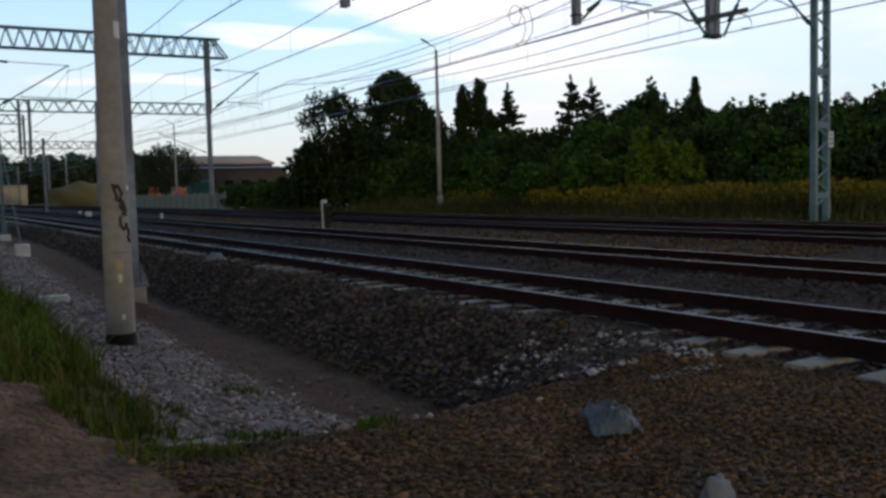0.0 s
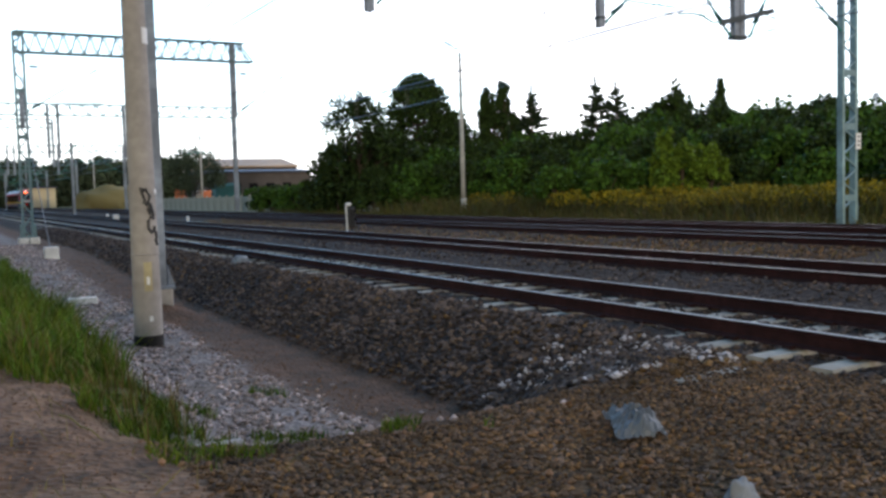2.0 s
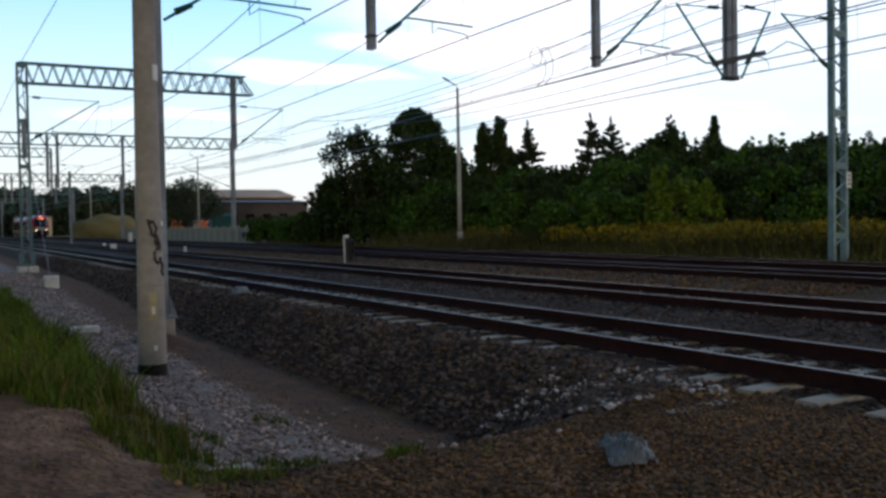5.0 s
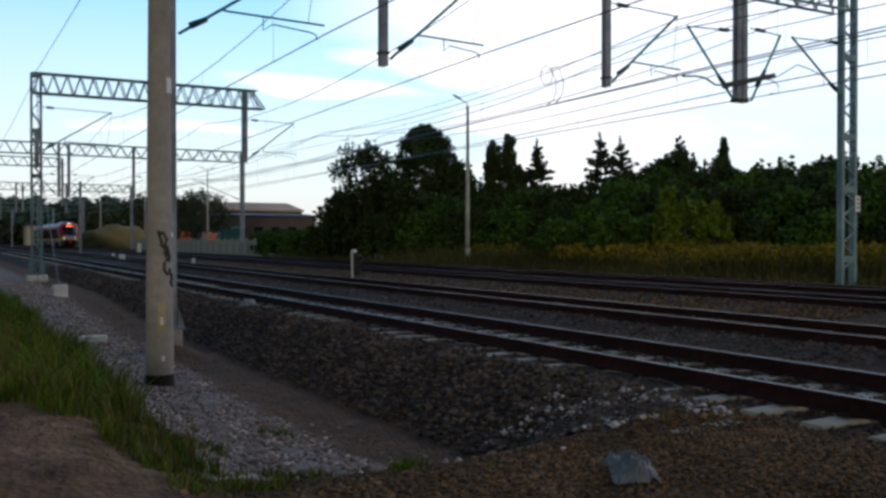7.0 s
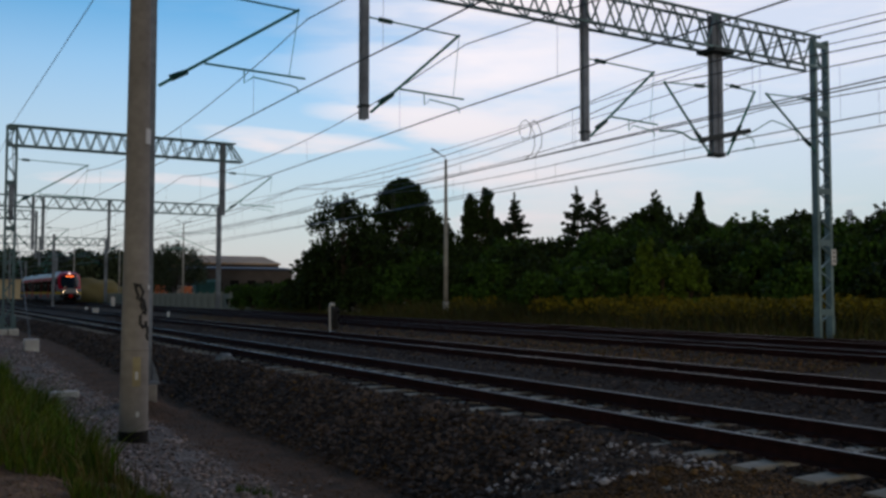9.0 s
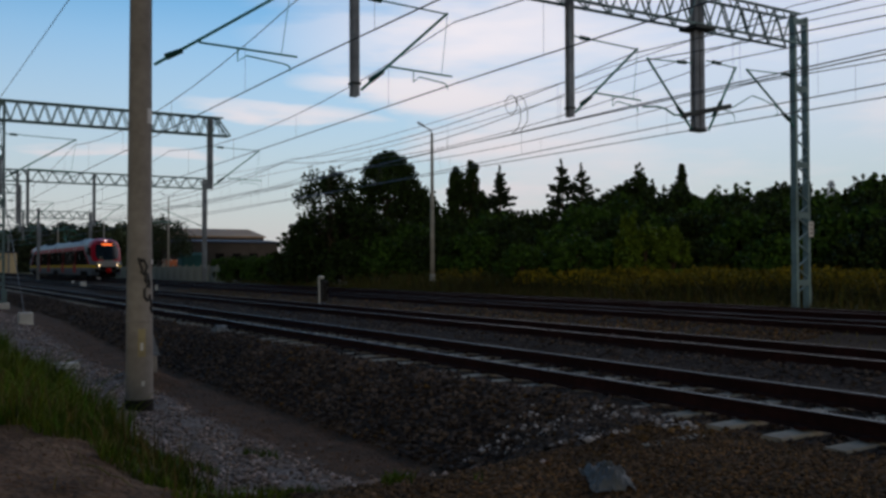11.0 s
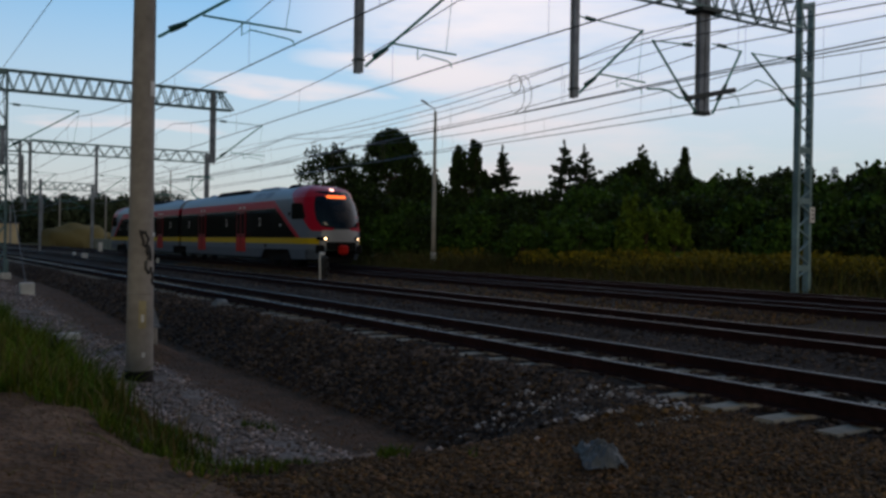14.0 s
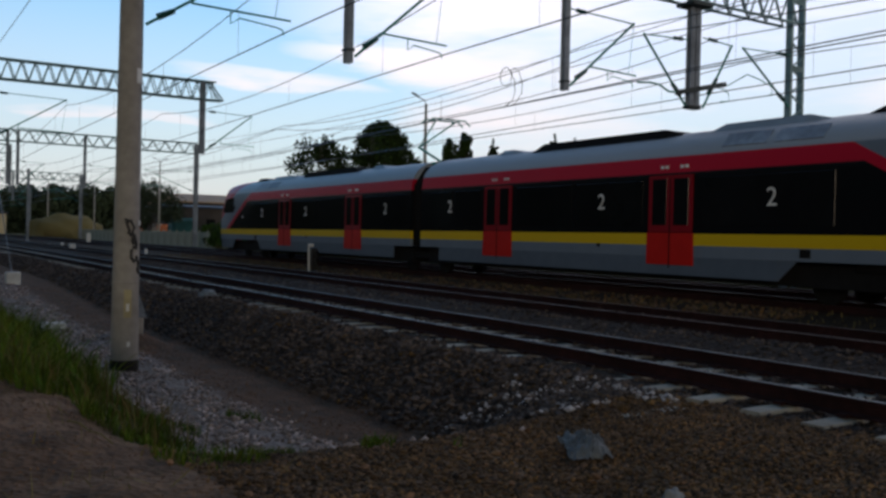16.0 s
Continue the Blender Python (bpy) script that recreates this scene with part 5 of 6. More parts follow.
def tree(kind, x, y, h, r, seed, label, leaf=LEAF_DARK, dense=1.0, name="tree"):
    rng = np.random.default_rng(seed)
    z0 = height(x, y) - 0.1
    t = thing(name, label, "tree" if name == "tree" else "bush", pose(x, y, z0, 0, 0, float(rng.uniform(0, 360))), "trees behind the tracks")
    bm = bmesh.new()
    top = h * (0.97 if kind in ("spruce", "poplar") else 0.72)
    bend = rng.uniform(-0.03, 0.03, 2) * h
    trunk = [Vector((bend[0] * (k / 6) ** 2, bend[1] * (k / 6) ** 2, top * k / 6)) for k in range(7)]
    rod(bm, trunk, max(0.08, h * 0.018), 7, 0.02)
    part("trunk", bm, BARK, t)
    cs, rs, ns = [], [], []
    limbs = bmesh.new()

    def at(f):
        k = min(5.999, f * 6)
        i = int(k)
        return trunk[i].lerp(trunk[i + 1], k - i)
    if kind == "spruce":
        m = int(27 * h / 9)
        for lv in range(m):
            f = 0.12 + 0.86 * lv / m
            rr = r * 1.2 * (1 - f) ** 0.9 * rng.uniform(0.88, 1.12) + 0.05
            for a in np.arange(0, 2 * math.pi, 2 * math.pi / max(5, int(9 * (1 - f) + 3))):
                a += rng.uniform(-0.3, 0.3)
                e = rr * rng.uniform(0.6, 1.2)
                p = np.array(at(min(0.99, f + rng.uniform(-0.03, 0.03))))
                tip = p + (math.cos(a) * e, math.sin(a) * e, rng.uniform(-0.1, 0.25) * e + 0.15)
                rod(limbs, [p, tip], 0.025, 3, 0.008)
                for q in np.linspace(0.35, 1.0, 3):
                    cs.append(p + (tip - p) * q)
                    rs.append(0.07 + 0.10 * e)
                    ns.append(int((12 + 22 * min(1.0, e)) * dense))
        for q in range(6):
            cs.append(np.array(at(0.99)) + (0, 0, 0.16 * q - 0.2))
            rs.append(0.20 - 0.03 * q)
            ns.append(16 - 2 * q)
        vs, fs = leaf_cloud(cs, rs, [int(q * 1.5) for q in ns], 0.10, rng, 0.5, 0.6)
    else:
        m = {"poplar": int(150 * h / 9), "round": 260, "weeping": 60, "wood": 60, "bush": 34}[kind]
        for k in range(m):
            u = rng.uniform(0, 1)
            a = rng.uniform(0, 2 * math.pi)
            if kind == "poplar":
                f = 0.12 + 0.86 * u
                e = r * (1.3 - 1.1 * u ** 1.3) * (1 + 0.3 * math.sin(3 * a + 5 * u + seed)) * rng.uniform(0.15, 1.0)
                p = np.array((math.cos(a) * e, math.sin(a) * e, h * f))
                c_r = rng.uniform(0.2, 0.42) * (1.15 - 0.65 * u)
            else:
                v = rng.uniform(-0.55, 1.0)
                if kind == "round":
                    v = math.sin(rng.uniform(-0.8, 1.5))
                sh = math.sqrt(max(0, 1 - v * v * 0.85)) * rng.uniform(0.45, 1.0)
                ch = {"round": 0.34, "weeping": 0.3, "wood": 0.36, "bush": 0.46}[kind] * h
                p = np.array((math.cos(a) * sh * r, math.sin(a) * sh * r, h - ch * 1.02 + v * ch * rng.uniform(0.85, 1.05)))
                if kind == "wood":
                    p[2] += rng.uniform(-0.12, 0.08) * h
                if kind == "round":
                    e = r * 1.06 * math.sqrt(max(0.01, 1 - v * v)) * (1 - 0.30 * v) * (1 + 0.14 * math.sin(4 * a + 3 * v)) * rng.uniform(0.6, 1.0)
                    p = np.array((math.cos(a) * e, math.sin(a) * e, h * 0.56 + v * h * 0.40))
                c_r = r * (rng.uniform(0.13, 0.22) if kind == "round" else rng.uniform(0.2, 0.32))
            base = np.array(at(min(0.95, max(0.15, p[2] / h * 0.75))))
            if k % 2 == 0:
                rod(limbs, [base, (base + p) / 2 + (0, 0, 0.1), p], 0.05, 3, 0.012)
            cs.append(p)
            rs.append(c_r)
            ns.append(int((45 if kind == "poplar" else 60 if kind == "round" else 85) * dense))
        if kind in ("wood", "bush"):
            # upright shoots that break the outline
            for k in range(11 if kind == "wood" else 7):
                a, e = rng.uniform(0, 2 * math.pi), r * rng.uniform(0, 0.85)
                zt = h * (1.0 - 0.16 * (e / r) ** 2)
                up = h * rng.uniform(0.05, 0.15)
                for q in range(4):
                    cs.append(np.array((math.cos(a) * e, math.sin(a) * e, zt - 0.35 + (up + 0.3) * q / 3)))
                    rs.append(0.30 - 0.06 * q)
                    ns.append(14 - 2 * q)
        if kind == "weeping":
            for k in range(46):
                a = rng.uniform(0, 2 * math.pi)
                e = r * rng.uniform(0.7, 1.25)
                zt = h * rng.uniform(0.45, 0.82)
                ln = rng.uniform(0.8, 2.6)
                for q in range(5):
                    cs.append(np.array((math.cos(a) * e, math.sin(a) * e, zt - ln * q / 4)))
                    rs.append(0.2)
                    ns.append(9)
            for k in range(16):
                a, e = rng.uniform(0, 2 * math.pi), r * rng.uniform(0, 0.5)
                tip = np.array((math.cos(a) * e, math.sin(a) * e, h * rng.uniform(0.9, 1.04)))
                rod(limbs, [np.array(at(0.9)), tip], 0.02, 3, 0.008)
                for q in (0.7, 0.85, 1.0):
                    cs.append(np.array(at(0.9)) + (tip - np.array(at(0.9))) * q)
                    rs.append(0.25)
                    ns.append(12)
        vs, fs = leaf_cloud(cs, rs, ns, 0.15 if kind != "wood" else 0.17, rng, 1.9 if kind == "poplar" else 1.0)
    part("branchwork", limbs, BARK, t)
    leaf_part("crown", vs, fs, leaf, t)["kind"] = "stuff"
    return t


tree("weeping", 27.4, 60.5, 8.7, 2.9, 31, "dark tree with loose drooping twigs", LEAF_DARK, 0.42)
tree("weeping", 26.4, 62.5, 5.2, 1.9, 48, "low dark tree with drooping twigs", LEAF_DARK, 0.45)
tree("wood", 29.4, 61.5, 6.2, 2.0, 46, "dark broadleaf tree filling a gap", LEAF_DARK, 0.8)
tree("wood", 38.6, 66.5, 7.6, 2.0, 47, "dark broadleaf tree beside the round one", LEAF_DARK, 1.0)
tree("round", 36.2, 68.0, 11.5, 3.5, 32, "large dark round-crowned broadleaf tree", LEAF_DARK, 1.5)
tree("poplar", 39.6, 62.5, 9.9, 1.45, 33, "dark slender poplar with narrow crown", LEAF_DARK, 1.2)
tree("poplar", 40.8, 62.0, 10.4, 1.95, 34, "dark slender poplar with narrow crown", LEAF_DARK, 1.2)
tree("poplar", 41.7, 61.6, 7.9, 1.8, 44, "low dark poplar beside taller ones", LEAF_DARK, 1.2)
tree("spruce", 40.6, 57.5, 9.3, 2.8, 35, "dark pointed spruce above the bushes", NEEDLE)
tree("spruce", 45.1, 55.2, 9.8, 3.2, 36, "dark spruce with ragged top", NEEDLE)
tree("spruce", 44.9, 52.6, 9.2, 2.7, 37, "dark spruce with ragged top", NEEDLE)
tree("wood", 49.0, 51.0, 8.2, 1.5, 38, "dark broadleaf tree at the wood's edge", LEAF_DARK)
tree("poplar", 50.6, 48.0, 9.1, 0.8, 39, "thin dark tree rising above the wood", LEAF_DARK, 1.0)
SPOTS = [(30.5, 64.0, 5.4, 2.6), (33.0, 61.0, 5.0, 2.8), (36.5, 60.0, 4.8, 2.8), (39.0, 56.0, 5.2, 2.8), (41.5, 54.0, 5.4, 2.8), (43.0, 50.0, 5.8, 2.8), (45.5, 48.0, 6.1, 2.8),
         (47.0, 46.0, 6.6, 2.6), (47.5, 44.0, 5.9, 2.4), (46.5, 41.5, 5.7, 2.5), (46.2, 39.0, 5.5, 2.6), (45.5, 36.5, 5.3, 2.6), (44.8, 34.0, 5.0, 2.5), (44.0, 31.6, 4.8, 2.4),
         (43.6, 29.6, 5.0, 1.3), (43.0, 27.6, 5.6, 1.1), (42.8, 25.4, 5.0, 1.6), (42.6, 23.0, 5.5, 1.3), (42.4, 20.4, 5.1, 1.9), (48.0, 52.0, 6.8, 2.4), (38.0, 64.0, 6.4, 2.8), (52.0, 44.0, 6.6, 2.4), (50.5, 38.0, 6.5, 2.3), (49.5, 32.0, 6.1, 2.3)]
for k, (x, y, h, r) in enumerate(SPOTS):
    tree("wood", x, y, h, r, 60 + k, "dark broadleaf tree in a dense row", LEAF_DARK if k % 3 else LEAF_MID, 1.0)
BUSHES = [(27.2, 58.0, 3.4, 2.2), (29.8, 57.0, 3.6, 2.3), (32.6, 55.0, 3.6, 2.4), (34.8, 52.0, 3.8, 2.4), (36.6, 49.0, 3.8, 2.4), (37.6, 46.0, 4.0, 2.4), (38.4, 42.5, 4.2, 2.5),
          (38.8, 39.0, 4.2, 2.5), (38.6, 35.5, 4.2, 2.5), (38.6, 32.0, 4.0, 2.5), (38.4, 28.6, 4.0, 2.4), (38.2, 25.4, 4.0, 2.4), (38.0, 22.0, 4.0, 2.4), (37.8, 18.6, 4.0, 2.4), (27.0, 66.0, 2.6, 2.0), (27.5, 75.0, 2.4, 1.8), (29.6, 76.0, 2.6, 2.0), (32.2, 82.0, 2.8, 2.2), (28.0, 69.0, 3.0, 2.2), (34.6, 108.0, 2.4, 2.2), (37.4, 110.0, 2.6, 2.3), (40.2, 111.0, 2.8, 2.4), (31.8, 96.0, 2.3, 1.8), (28.5, 84.0, 2.4, 2.0), (34.0, 44.0, 2.8, 2.0), (35.0, 38.5, 2.8, 2.0), (35.5, 33.0, 2.8, 2.0), (35.5, 27.5, 2.8, 2.0), (35.0, 22.5, 2.8, 2.0), (40.8, 37.0, 5.0, 2.6), (41.0, 33.0, 5.0, 2.6), (41.0, 29.5, 5.0, 2.5), (40.6, 26.0, 5.0, 2.5), (40.6, 22.5, 5.0, 2.5), (40.4, 41.0, 5.2, 2.6), (39.5, 46.0, 5.2, 2.6), (37.5, 52.0, 5.0, 2.6), (33.5, 58.5, 4.6, 2.6)]
for k, (x, y, h, r) in enumerate(BUSHES):
    tree("bush", x, y, h, r, 120 + k, "dense dark green bush behind the weeds", LEAF_MID if k % 2 else LEAF_DARK, 1.5, "bush")
tree("poplar", 31.6, 33.6, 4.5, 0.8, 150, "light green bush with upright shoots in goldenrod", LEAF_LIGHT, 0.9, "bush")
tree("bush", 32.5, 33.4, 3.5, 1.25, 153, "light green bush standing in goldenrod", LEAF_LIGHT, 1.0, "bush")
tree("bush", 33.6, 32.6, 3.3, 1.0, 154, "small light green bush beside goldenrod", LEAF_LIGHT, 1.0, "bush")
tree("bush", 30.0, 36.0, 3.1, 1.9, 151, "mid green bush standing in goldenrod", LEAF_MID, 1.4, "bush")
tree("bush", 28.6, 38.5, 2.6, 1.6, 155, "low mid green bush standing in weeds", LEAF_MID, 1.2, "bush")
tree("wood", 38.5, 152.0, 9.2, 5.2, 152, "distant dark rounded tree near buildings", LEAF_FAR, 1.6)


def far_wood(x0, x1, y, h, seed, label, along=False):
    rng = np.random.default_rng(seed)
    cs, rs, ns = [], [], []
    for k in range(int((x1 - x0) / 2.2)):
        x = x0 + 2.2 * k + rng.uniform(-1, 1)
        hh = h * rng.uniform(0.75, 1.05)
        for q in range(6):
            cs.append(np.array((x + rng.uniform(-1.5, 1.5), y + rng.uniform(-3, 3), hh * (q + 0.6) / 5)))
            rs.append(rng.uniform(2.4, 3.4))
            ns.append(120)
    if along:
        cs = [np.array((c[1], c[0], c[2])) for c in cs]
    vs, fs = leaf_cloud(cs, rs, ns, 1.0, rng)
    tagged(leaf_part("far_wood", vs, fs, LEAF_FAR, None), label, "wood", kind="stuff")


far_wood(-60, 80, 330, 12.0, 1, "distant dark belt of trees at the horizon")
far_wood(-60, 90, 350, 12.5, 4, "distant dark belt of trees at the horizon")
# out of view, added so that the train's side mirrors dark woods
far_wood(-40, 320, -45, 13, 3, "unseen dark belt of trees added on the near side for reflections", True)


def weeds(name, n, x0, x1, y0, y1, h0, h1, material, seed, label, category, lean=0.25, width=0.02, keep=None, tip=0.0, clump=0.0):
    """Upright blades or stalks as one mesh."""
    rng = np.random.default_rng(seed)
    vs, fs = [], []
    made = 0
    while made < n:
        x, y = rng.uniform(x0, x1), rng.uniform(y0, y1)
        if keep is not None and not keep(x, y):
            continue
        made += 1
        g = 1.0 + clump * noise.noise((x * 0.9, y * 0.9, 5.0))
        h = rng.uniform(h0, h1) * g
        a = rng.uniform(0, 2 * math.pi)
        dx, dy = math.cos(a), math.sin(a)
        ln = rng.uniform(0, lean) * h
        z = height(x, y) - 0.02
        w = width * rng.uniform(0.6, 1.4)
        b = rng.uniform(0, 2 * math.pi)
        ux, uy = math.cos(b) * w, math.sin(b) * w
        o = len(vs)
        vs += [(x - ux, y - uy, z), (x + ux, y + uy, z), (x + ux * 0.8 + dx * ln * 0.35, y + uy * 0.8 + dy * ln * 0.35, z + h * 0.6),
               (x - ux * 0.8 + dx * ln * 0.35, y - uy * 0.8 + dy * ln * 0.35, z + h * 0.6), (x + dx * ln, y + dy * ln, z + h)]
        fs += [(o, o + 1, o + 2, o + 3), (o + 3, o + 2, o + 4)]
    me = bpy.data.meshes.new(name)
    me.from_pydata(vs, [], fs)
    tagged(wrap(name, me, material), label, category, kind="stuff")


def bank(x, y):
    edge = float(np.interp(y, [5.6, 7.0, 9.0], [1.6, 1.85, 2.1])) + 0.35 * noise.noise((x * 0.7, y * 0.7, 1.0))
    low = float(np.interp(y, [5.6, 6.6, 8.2, 9.1, 9.9], [1.6, 1.45, 1.15, 0.75, -3.0])) + 0.25 * noise.noise((y * 1.5, 0.3, 0.0))
    return low < x < edge and y - 0.25 * x > 4.9 and (y > 9.5 or noise.noise((x * 2.4, y * 2.0, 6.0)) > -0.12)


weeds("grass", 26000, -2.5, 2.4, 5.6, 14, 0.04, 0.19, GRASS, 21, "long green grass on the bank", "grass", 0.9, 0.006, bank, clump=0.8)
weeds("grass", 24000, -4.0, 2.3, 9.6, 30, 0.10, 0.48, GRASS, 22, "uneven green grass along the bank", "grass", 1.1, 0.008, bank, clump=0.9)
weeds("dry_grass", 2200, -2.5, 2.3, 6.0, 16, 0.12, 0.5, DRYGRASS, 23, "dry yellow grass stalks on the bank", "grass", 0.7, 0.006, bank)
weeds("grass_tufts", 1300, 1.8, 3.7, 5.6, 10.5, 0.03, 0.15, GRASS, 24, "small green tufts growing in gravel", "grass", 0.8, 0.007, lambda x, y: noise.noise((x * 1.8, y * 1.8, 8.0)) > 0.36)
MOSS = mat("dry_ochre_stubble", (0.15, 0.090, 0.030), 0.9, vary=0.4, scale=2, island=0.5, second=(0.075, 0.055, 0.024))
weeds("stubble", 9000, 1.9, 6.9, 2.6, 7.2, 0.012, 0.05, MOSS, 51, "short dry ochre stubble on trodden gravel", "stubble", 0.8, 0.006,
      lambda x, y: lane_of(x, y) < 5.2 and noise.noise((x * 1.5, y * 1.5, 31.0)) > -0.2)
weeds("stubble", 2600, 5.3, 6.8, 6.5, 22, 0.015, 0.06, MOSS, 52, "sparse dry stubble on the ballast slope", "stubble", 0.9, 0.007, lambda x, y: noise.noise((x * 1.2, y * 0.8, 33.0)) > 0.05)
weeds("straw", 260, -0.8, 2.0, 5.2, 9.6, 0.05, 0.22, DRYGRASS, 53, "dry straws strewn on bare dirt", "straw", 4.0, 0.004)
weeds("track_weeds", 2600, 13.6, 17.2, 8, 60, 0.04, 0.14, DRYGRASS, 25, "sparse dry weeds between two tracks", "weeds", 0.6, 0.012)
weeds("verge_grass", 18000, 24.0, 28.0, 8, 75, 0.12, 0.55, WEED, 26, "rough dark verge grass beside the last track", "grass", 1.0, 0.02, clump=0.8)
weeds("meadow_grass", 3500, 25.6, 29.0, 14, 40, 0.2, 0.65, DRYGRASS, 29, "yellowish meadow grass before the goldenrod", "grass", 1.0, 0.018, clump=0.8)
weeds("tall_weeds", 26000, 26.0, 36.0, 8, 56, 0.5, 1.3, WEED, 27, "tall olive weeds behind the tracks", "weeds", 0.9, 0.028, clump=0.8)


def flower(x, y):
    v = noise.noise((x * 0.5, y * 0.3, 4.0))
    return v > -0.3 if y < x * 1.38 else v > 0.3


def goldenrod(n, x0, x1, y0, y1, seed):
    rng = np.random.default_rng(seed)
    cs, rs, ns = [], [], []
    while len(cs) < n:
        x, y = rng.uniform(x0, x1), rng.uniform(y0, y1)
        if flower(x, y):
            cs.append(np.array((x, y, height(x, y) + rng.uniform(0.85, 1.5) + 0.35 * noise.noise((x * 0.6, y * 0.35, 12.0)))))
            rs.append(rng.uniform(0.07, 0.17))
            ns.append(8)
    vs, fs = leaf_cloud(cs, rs, ns, 0.06, rng, 0.8)
    tagged(leaf_part("goldenrod", vs, fs, GOLDENROD, None), "yellow flowering goldenrod field", "flowers", kind="stuff")


goldenrod(8000, 27.5, 36.0, 8, 52, 41)


# ---------------------------------------------------------------- distant buildings and yard
def hall(x0, x1, y0, y1, z, roof_rise, wall, roof, label, openings=4, across=False):
    t = thing("warehouse", label, "building", pose((x0 + x1) / 2, (y0 + y1) / 2, -0.2), "distant buildings")
    w, d = x1 - x0, y1 - y0
    bm = bmesh.new()
    box(bm, (0, 0, z / 2), (w, d, z))
    part("wall", bm, wall, t)
    bm = bmesh.new()
    loft(bm, [[(-w / 2 - 0.4, y, z), (w / 2 + 0.4, y, z), (w / 2 + 0.4, y, z + 0.3), (0, y, z + 0.3 + roof_rise), (-w / 2 - 0.4, y, z + 0.3)] for y in (-d / 2 - 0.4, d / 2 + 0.4)])
    if across:
        bm.clear()
        loft(bm, [[(x, -d / 2 - 0.4, z), (x, d / 2 + 0.4, z), (x, d / 2 + 0.4, z + 0.3), (x, 0, z + 0.3 + roof_rise), (x, -d / 2 - 0.4, z + 0.3)] for x in (-w / 2 - 0.4, w / 2 + 0.4)])
    bmesh.ops.recalc_face_normals(bm, faces=bm.faces)
    part("roof", bm, roof, t)
    for k in range(openings):
        bm = bmesh.new()
        box(bm, (-w / 2 + w * (k + 0.5) / openings, -d / 2 - 0.02, z * 0.5), (w / openings * 0.5, 0.12, z * 0.35))
        part("window", bm, T_GLASS, t)
    return t


hall(53.2, 70.5, 190.0, 212.0, 7.9, 2.0, BUILDING, ROOF_TAN, "long warehouse with tan sheet roof", 6, True)
hall(45.8, 66.0, 170.0, 184.0, 6.2, 0.5, BUILDING, ROOF_GREY, "low shed with dark grey roof", 6, True)
hall(20.5, 29.0, 262.0, 272.0, 5.4, 0.2, CREAM, ROOF_GREY, "small cream flat-roofed building", 0)

bm = bmesh.new()
bmesh.ops.create_uvsphere(bm, u_segments=40, v_segments=20, radius=1.0)
for v in bm.verts:
    k = 1 + 0.16 * noise.noise((v.co.x * 2.2, v.co.y * 2.2, v.co.z * 2.2))
    v.co = Vector((v.co.x * 6.2 * k, v.co.y * 4 * k, max(-0.02, v.co.z) ** 0.5 * 4.2 * k if v.co.z > 0 else -0.02))
heap = part("sand_heap", bm, SAND, smooth=True)
heap.matrix_world = pose(28.6, 172, -0.2)
tagged(heap, "large heap of yellowish sand behind the fence", "sand heap")

fence = thing("concrete_fence", "pale concrete panel fence along the yard", "fence")
bm = bmesh.new()
box(bm, (0, 0, 0.9), (0.1, 2.9, 1.8))
pan = bpy.data.meshes.new("panel")
bm.to_mesh(pan)
bm.free()
pan.materials.append(FENCE)
bm = bmesh.new()
box(bm, (0, 0, 1.0), (0.16, 0.16, 2.0))
pst = bpy.data.meshes.new("post")
bm.to_mesh(pst)
bm.free()
pst.materials.append(FENCE)
for k in range(44):
    y = 88.0 + 3.0 * k
    for nm, me, dy in (("panel", pan, 0.0), ("post", pst, 1.5)):
        o = new(nm, me)
        o.parent, o.location = fence, (30.0 + 0.02 * k, y + dy, -0.35)


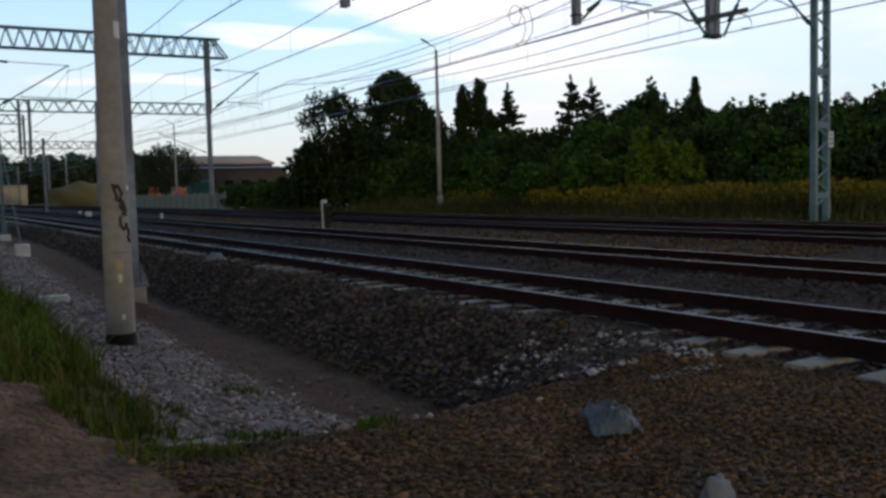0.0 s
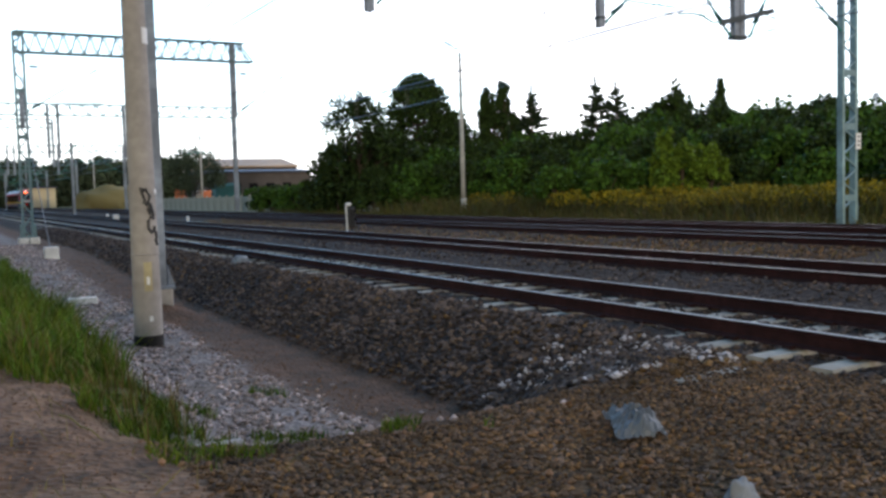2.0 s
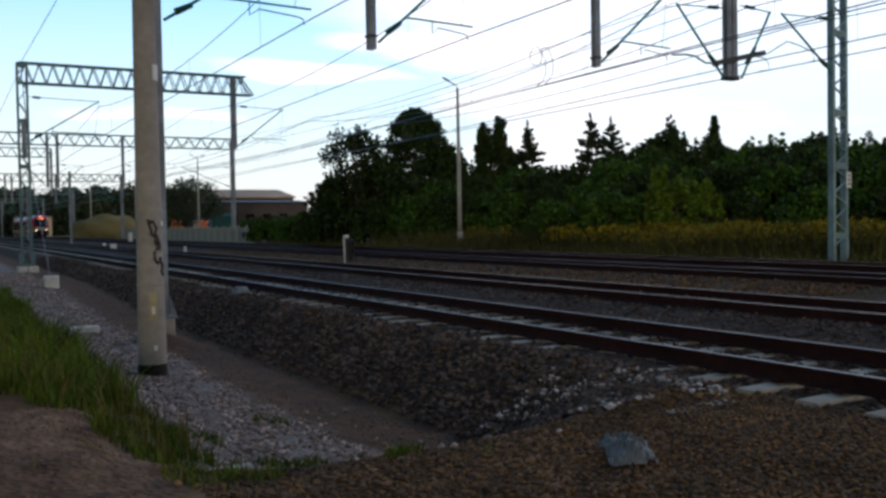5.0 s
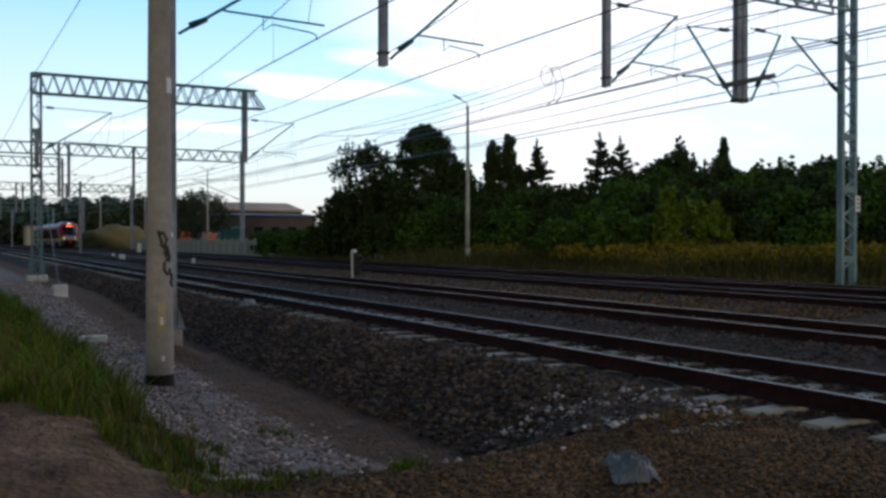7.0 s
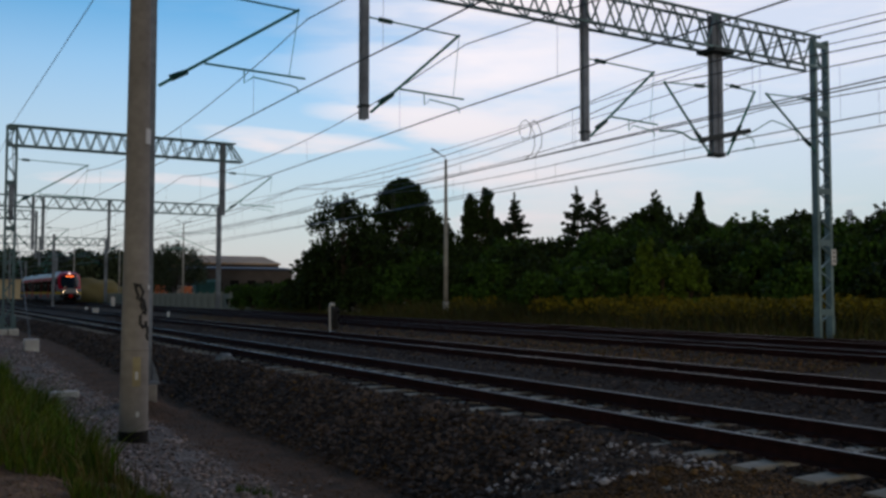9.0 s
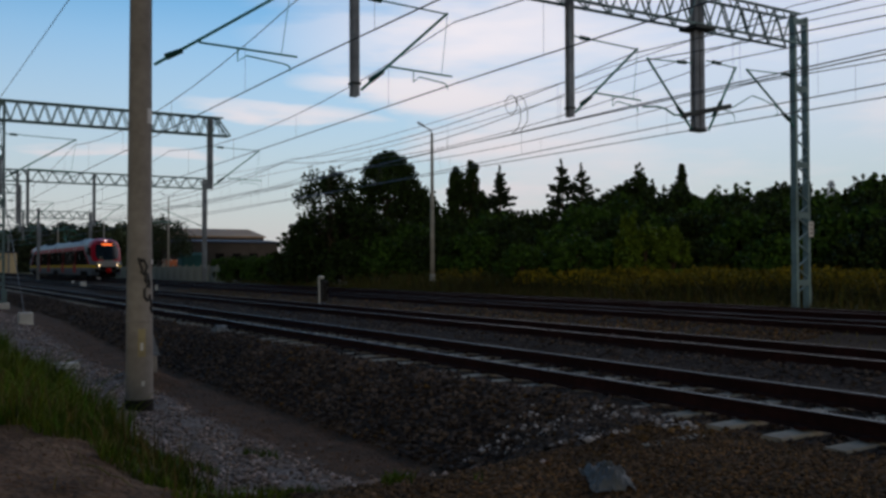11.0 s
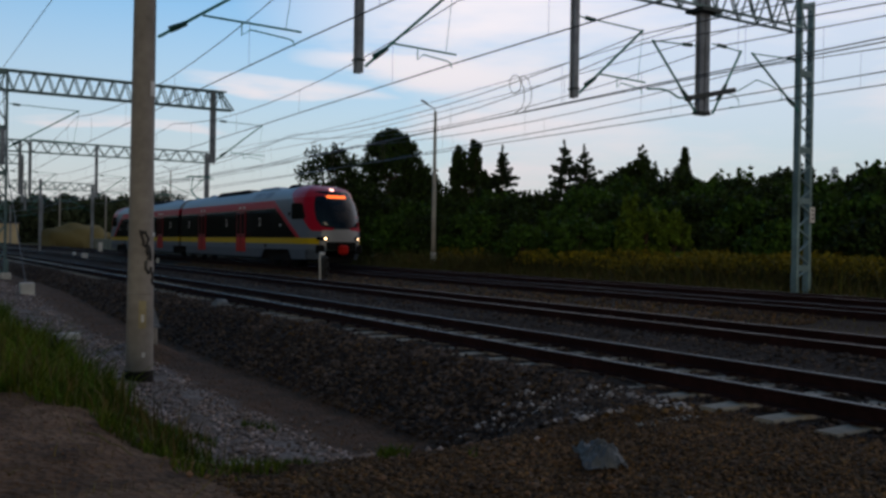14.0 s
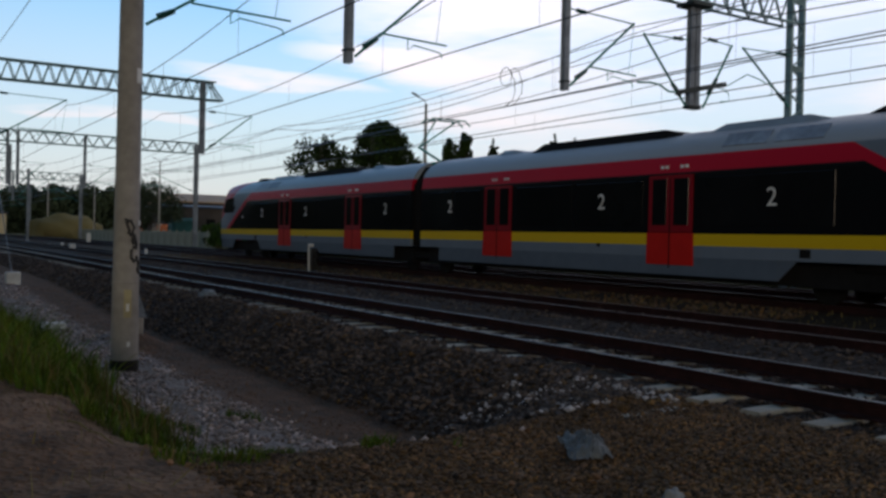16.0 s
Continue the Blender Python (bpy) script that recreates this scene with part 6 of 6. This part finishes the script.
def pylon(x, y, h):
    t = thing("transmission_tower", "distant grey lattice transmission tower", "pylon", pose(x, y, -0.3))
    bm = bmesh.new()
    for sx in (-1, 1):
        for sy in (-1, 1):
            beam(bm, (sx * h * 0.11, sy * h * 0.11, 0), (sx * 0.5, sy * 0.5, h), 0.22)
    for k in range(9):
        a, b = k / 9, (k + 1) / 9
        wa, wb = h * 0.11 * (1 - a) + 0.5 * a, h * 0.11 * (1 - b) + 0.5 * b
        for sy in (-1, 1):
            beam(bm, (-wa, sy * wa, h * a), (wb, sy * wb, h * b), 0.14)
            beam(bm, (wa, sy * wa, h * a), (-wb, sy * wb, h * b), 0.14)
    part("lattice_body", bm, GALV, t)
    for z, w in ((0.74, 0.15), (0.85, 0.12), (0.95, 0.08)):
        bm = bmesh.new()
        beam(bm, (-h * w, 0, h * z), (h * w, 0, h * z), 0.25)
        beam(bm, (-h * w, 0, h * z), (0, 0, h * z + 1.5), 0.15)
        beam(bm, (h * w, 0, h * z), (0, 0, h * z + 1.5), 0.15)
        part("crossarm", bm, GALV, t)


pylon(300.0, 210.0, 33.0)


def van(x, y, c, label, l=4.4, h=1.7):
    t = thing("parked_van", label, "van", pose(x, y, -0.2, 0, 0, 70), "vehicles in the yard")
    bm = bmesh.new()
    loft(bm, [[(px, s * 0.85 * k, pz) for px, pz, k in ((-l / 2, 0.35, 1), (l / 2, 0.35, 1), (l / 2, 0.9, 1), (l * 0.32, 1.0, 1), (l * 0.16, h, 0.85), (-l / 2, h, 0.9))] for s in (-1, 1)])
    bmesh.ops.recalc_face_normals(bm, faces=bm.faces)
    part("body", bm, c, t)
    bm = bmesh.new()
    box(bm, (-l * 0.1, 0, h * 0.75), (l * 0.5, 1.62, h * 0.28))
    part("window", bm, T_GLASS, t)
    for px in (-l * 0.3, l * 0.3):
        for s in (-1, 1):
            bm = bmesh.new()
            rod(bm, [(px, s * 0.7, 0.33), (px, s * 0.9, 0.33)], 0.33, 12)
            part("wheel", bm, BLACK_PAINT, t)


van(37.6, 158.0, ORANGE, "orange parked van in the yard", 4.8, 3.1)
van(41.6, 160.0, WHITE_PAINT, "white parked van in the yard", 4.6, 3.0)
van(39.9, 150.0, ORANGE, "orange parked van in the yard", 4.6, 2.8)
tarp = thing("tarpaulin_shed", "teal tarpaulin shelter beside the shed", "shelter", pose(46.7, 163, -0.2))
bm = bmesh.new()
box(bm, (0, 0, 2.1), (4.4, 4, 4.2), bevel=0.5)
part("cover", bm, TEAL, tarp)


# ---------------------------------------------------------------- what moves
TRAIN_AT = [(0.0, 268.0), (3.0, 231.0), (5.5, 198.5), (7.0, 178.0), (9.0, 149.5), (11.5, 107.5), (12.5, 88.3), (13.5, 71.6), (14.5, 54.6), (15.0, 46.4), (15.5, 37.55), (16.0, 29.1)]


def motions():
    walk(TRAIN, [(t, pose(18.35, y, 0.12)) for t, y in TRAIN_AT])


motions()
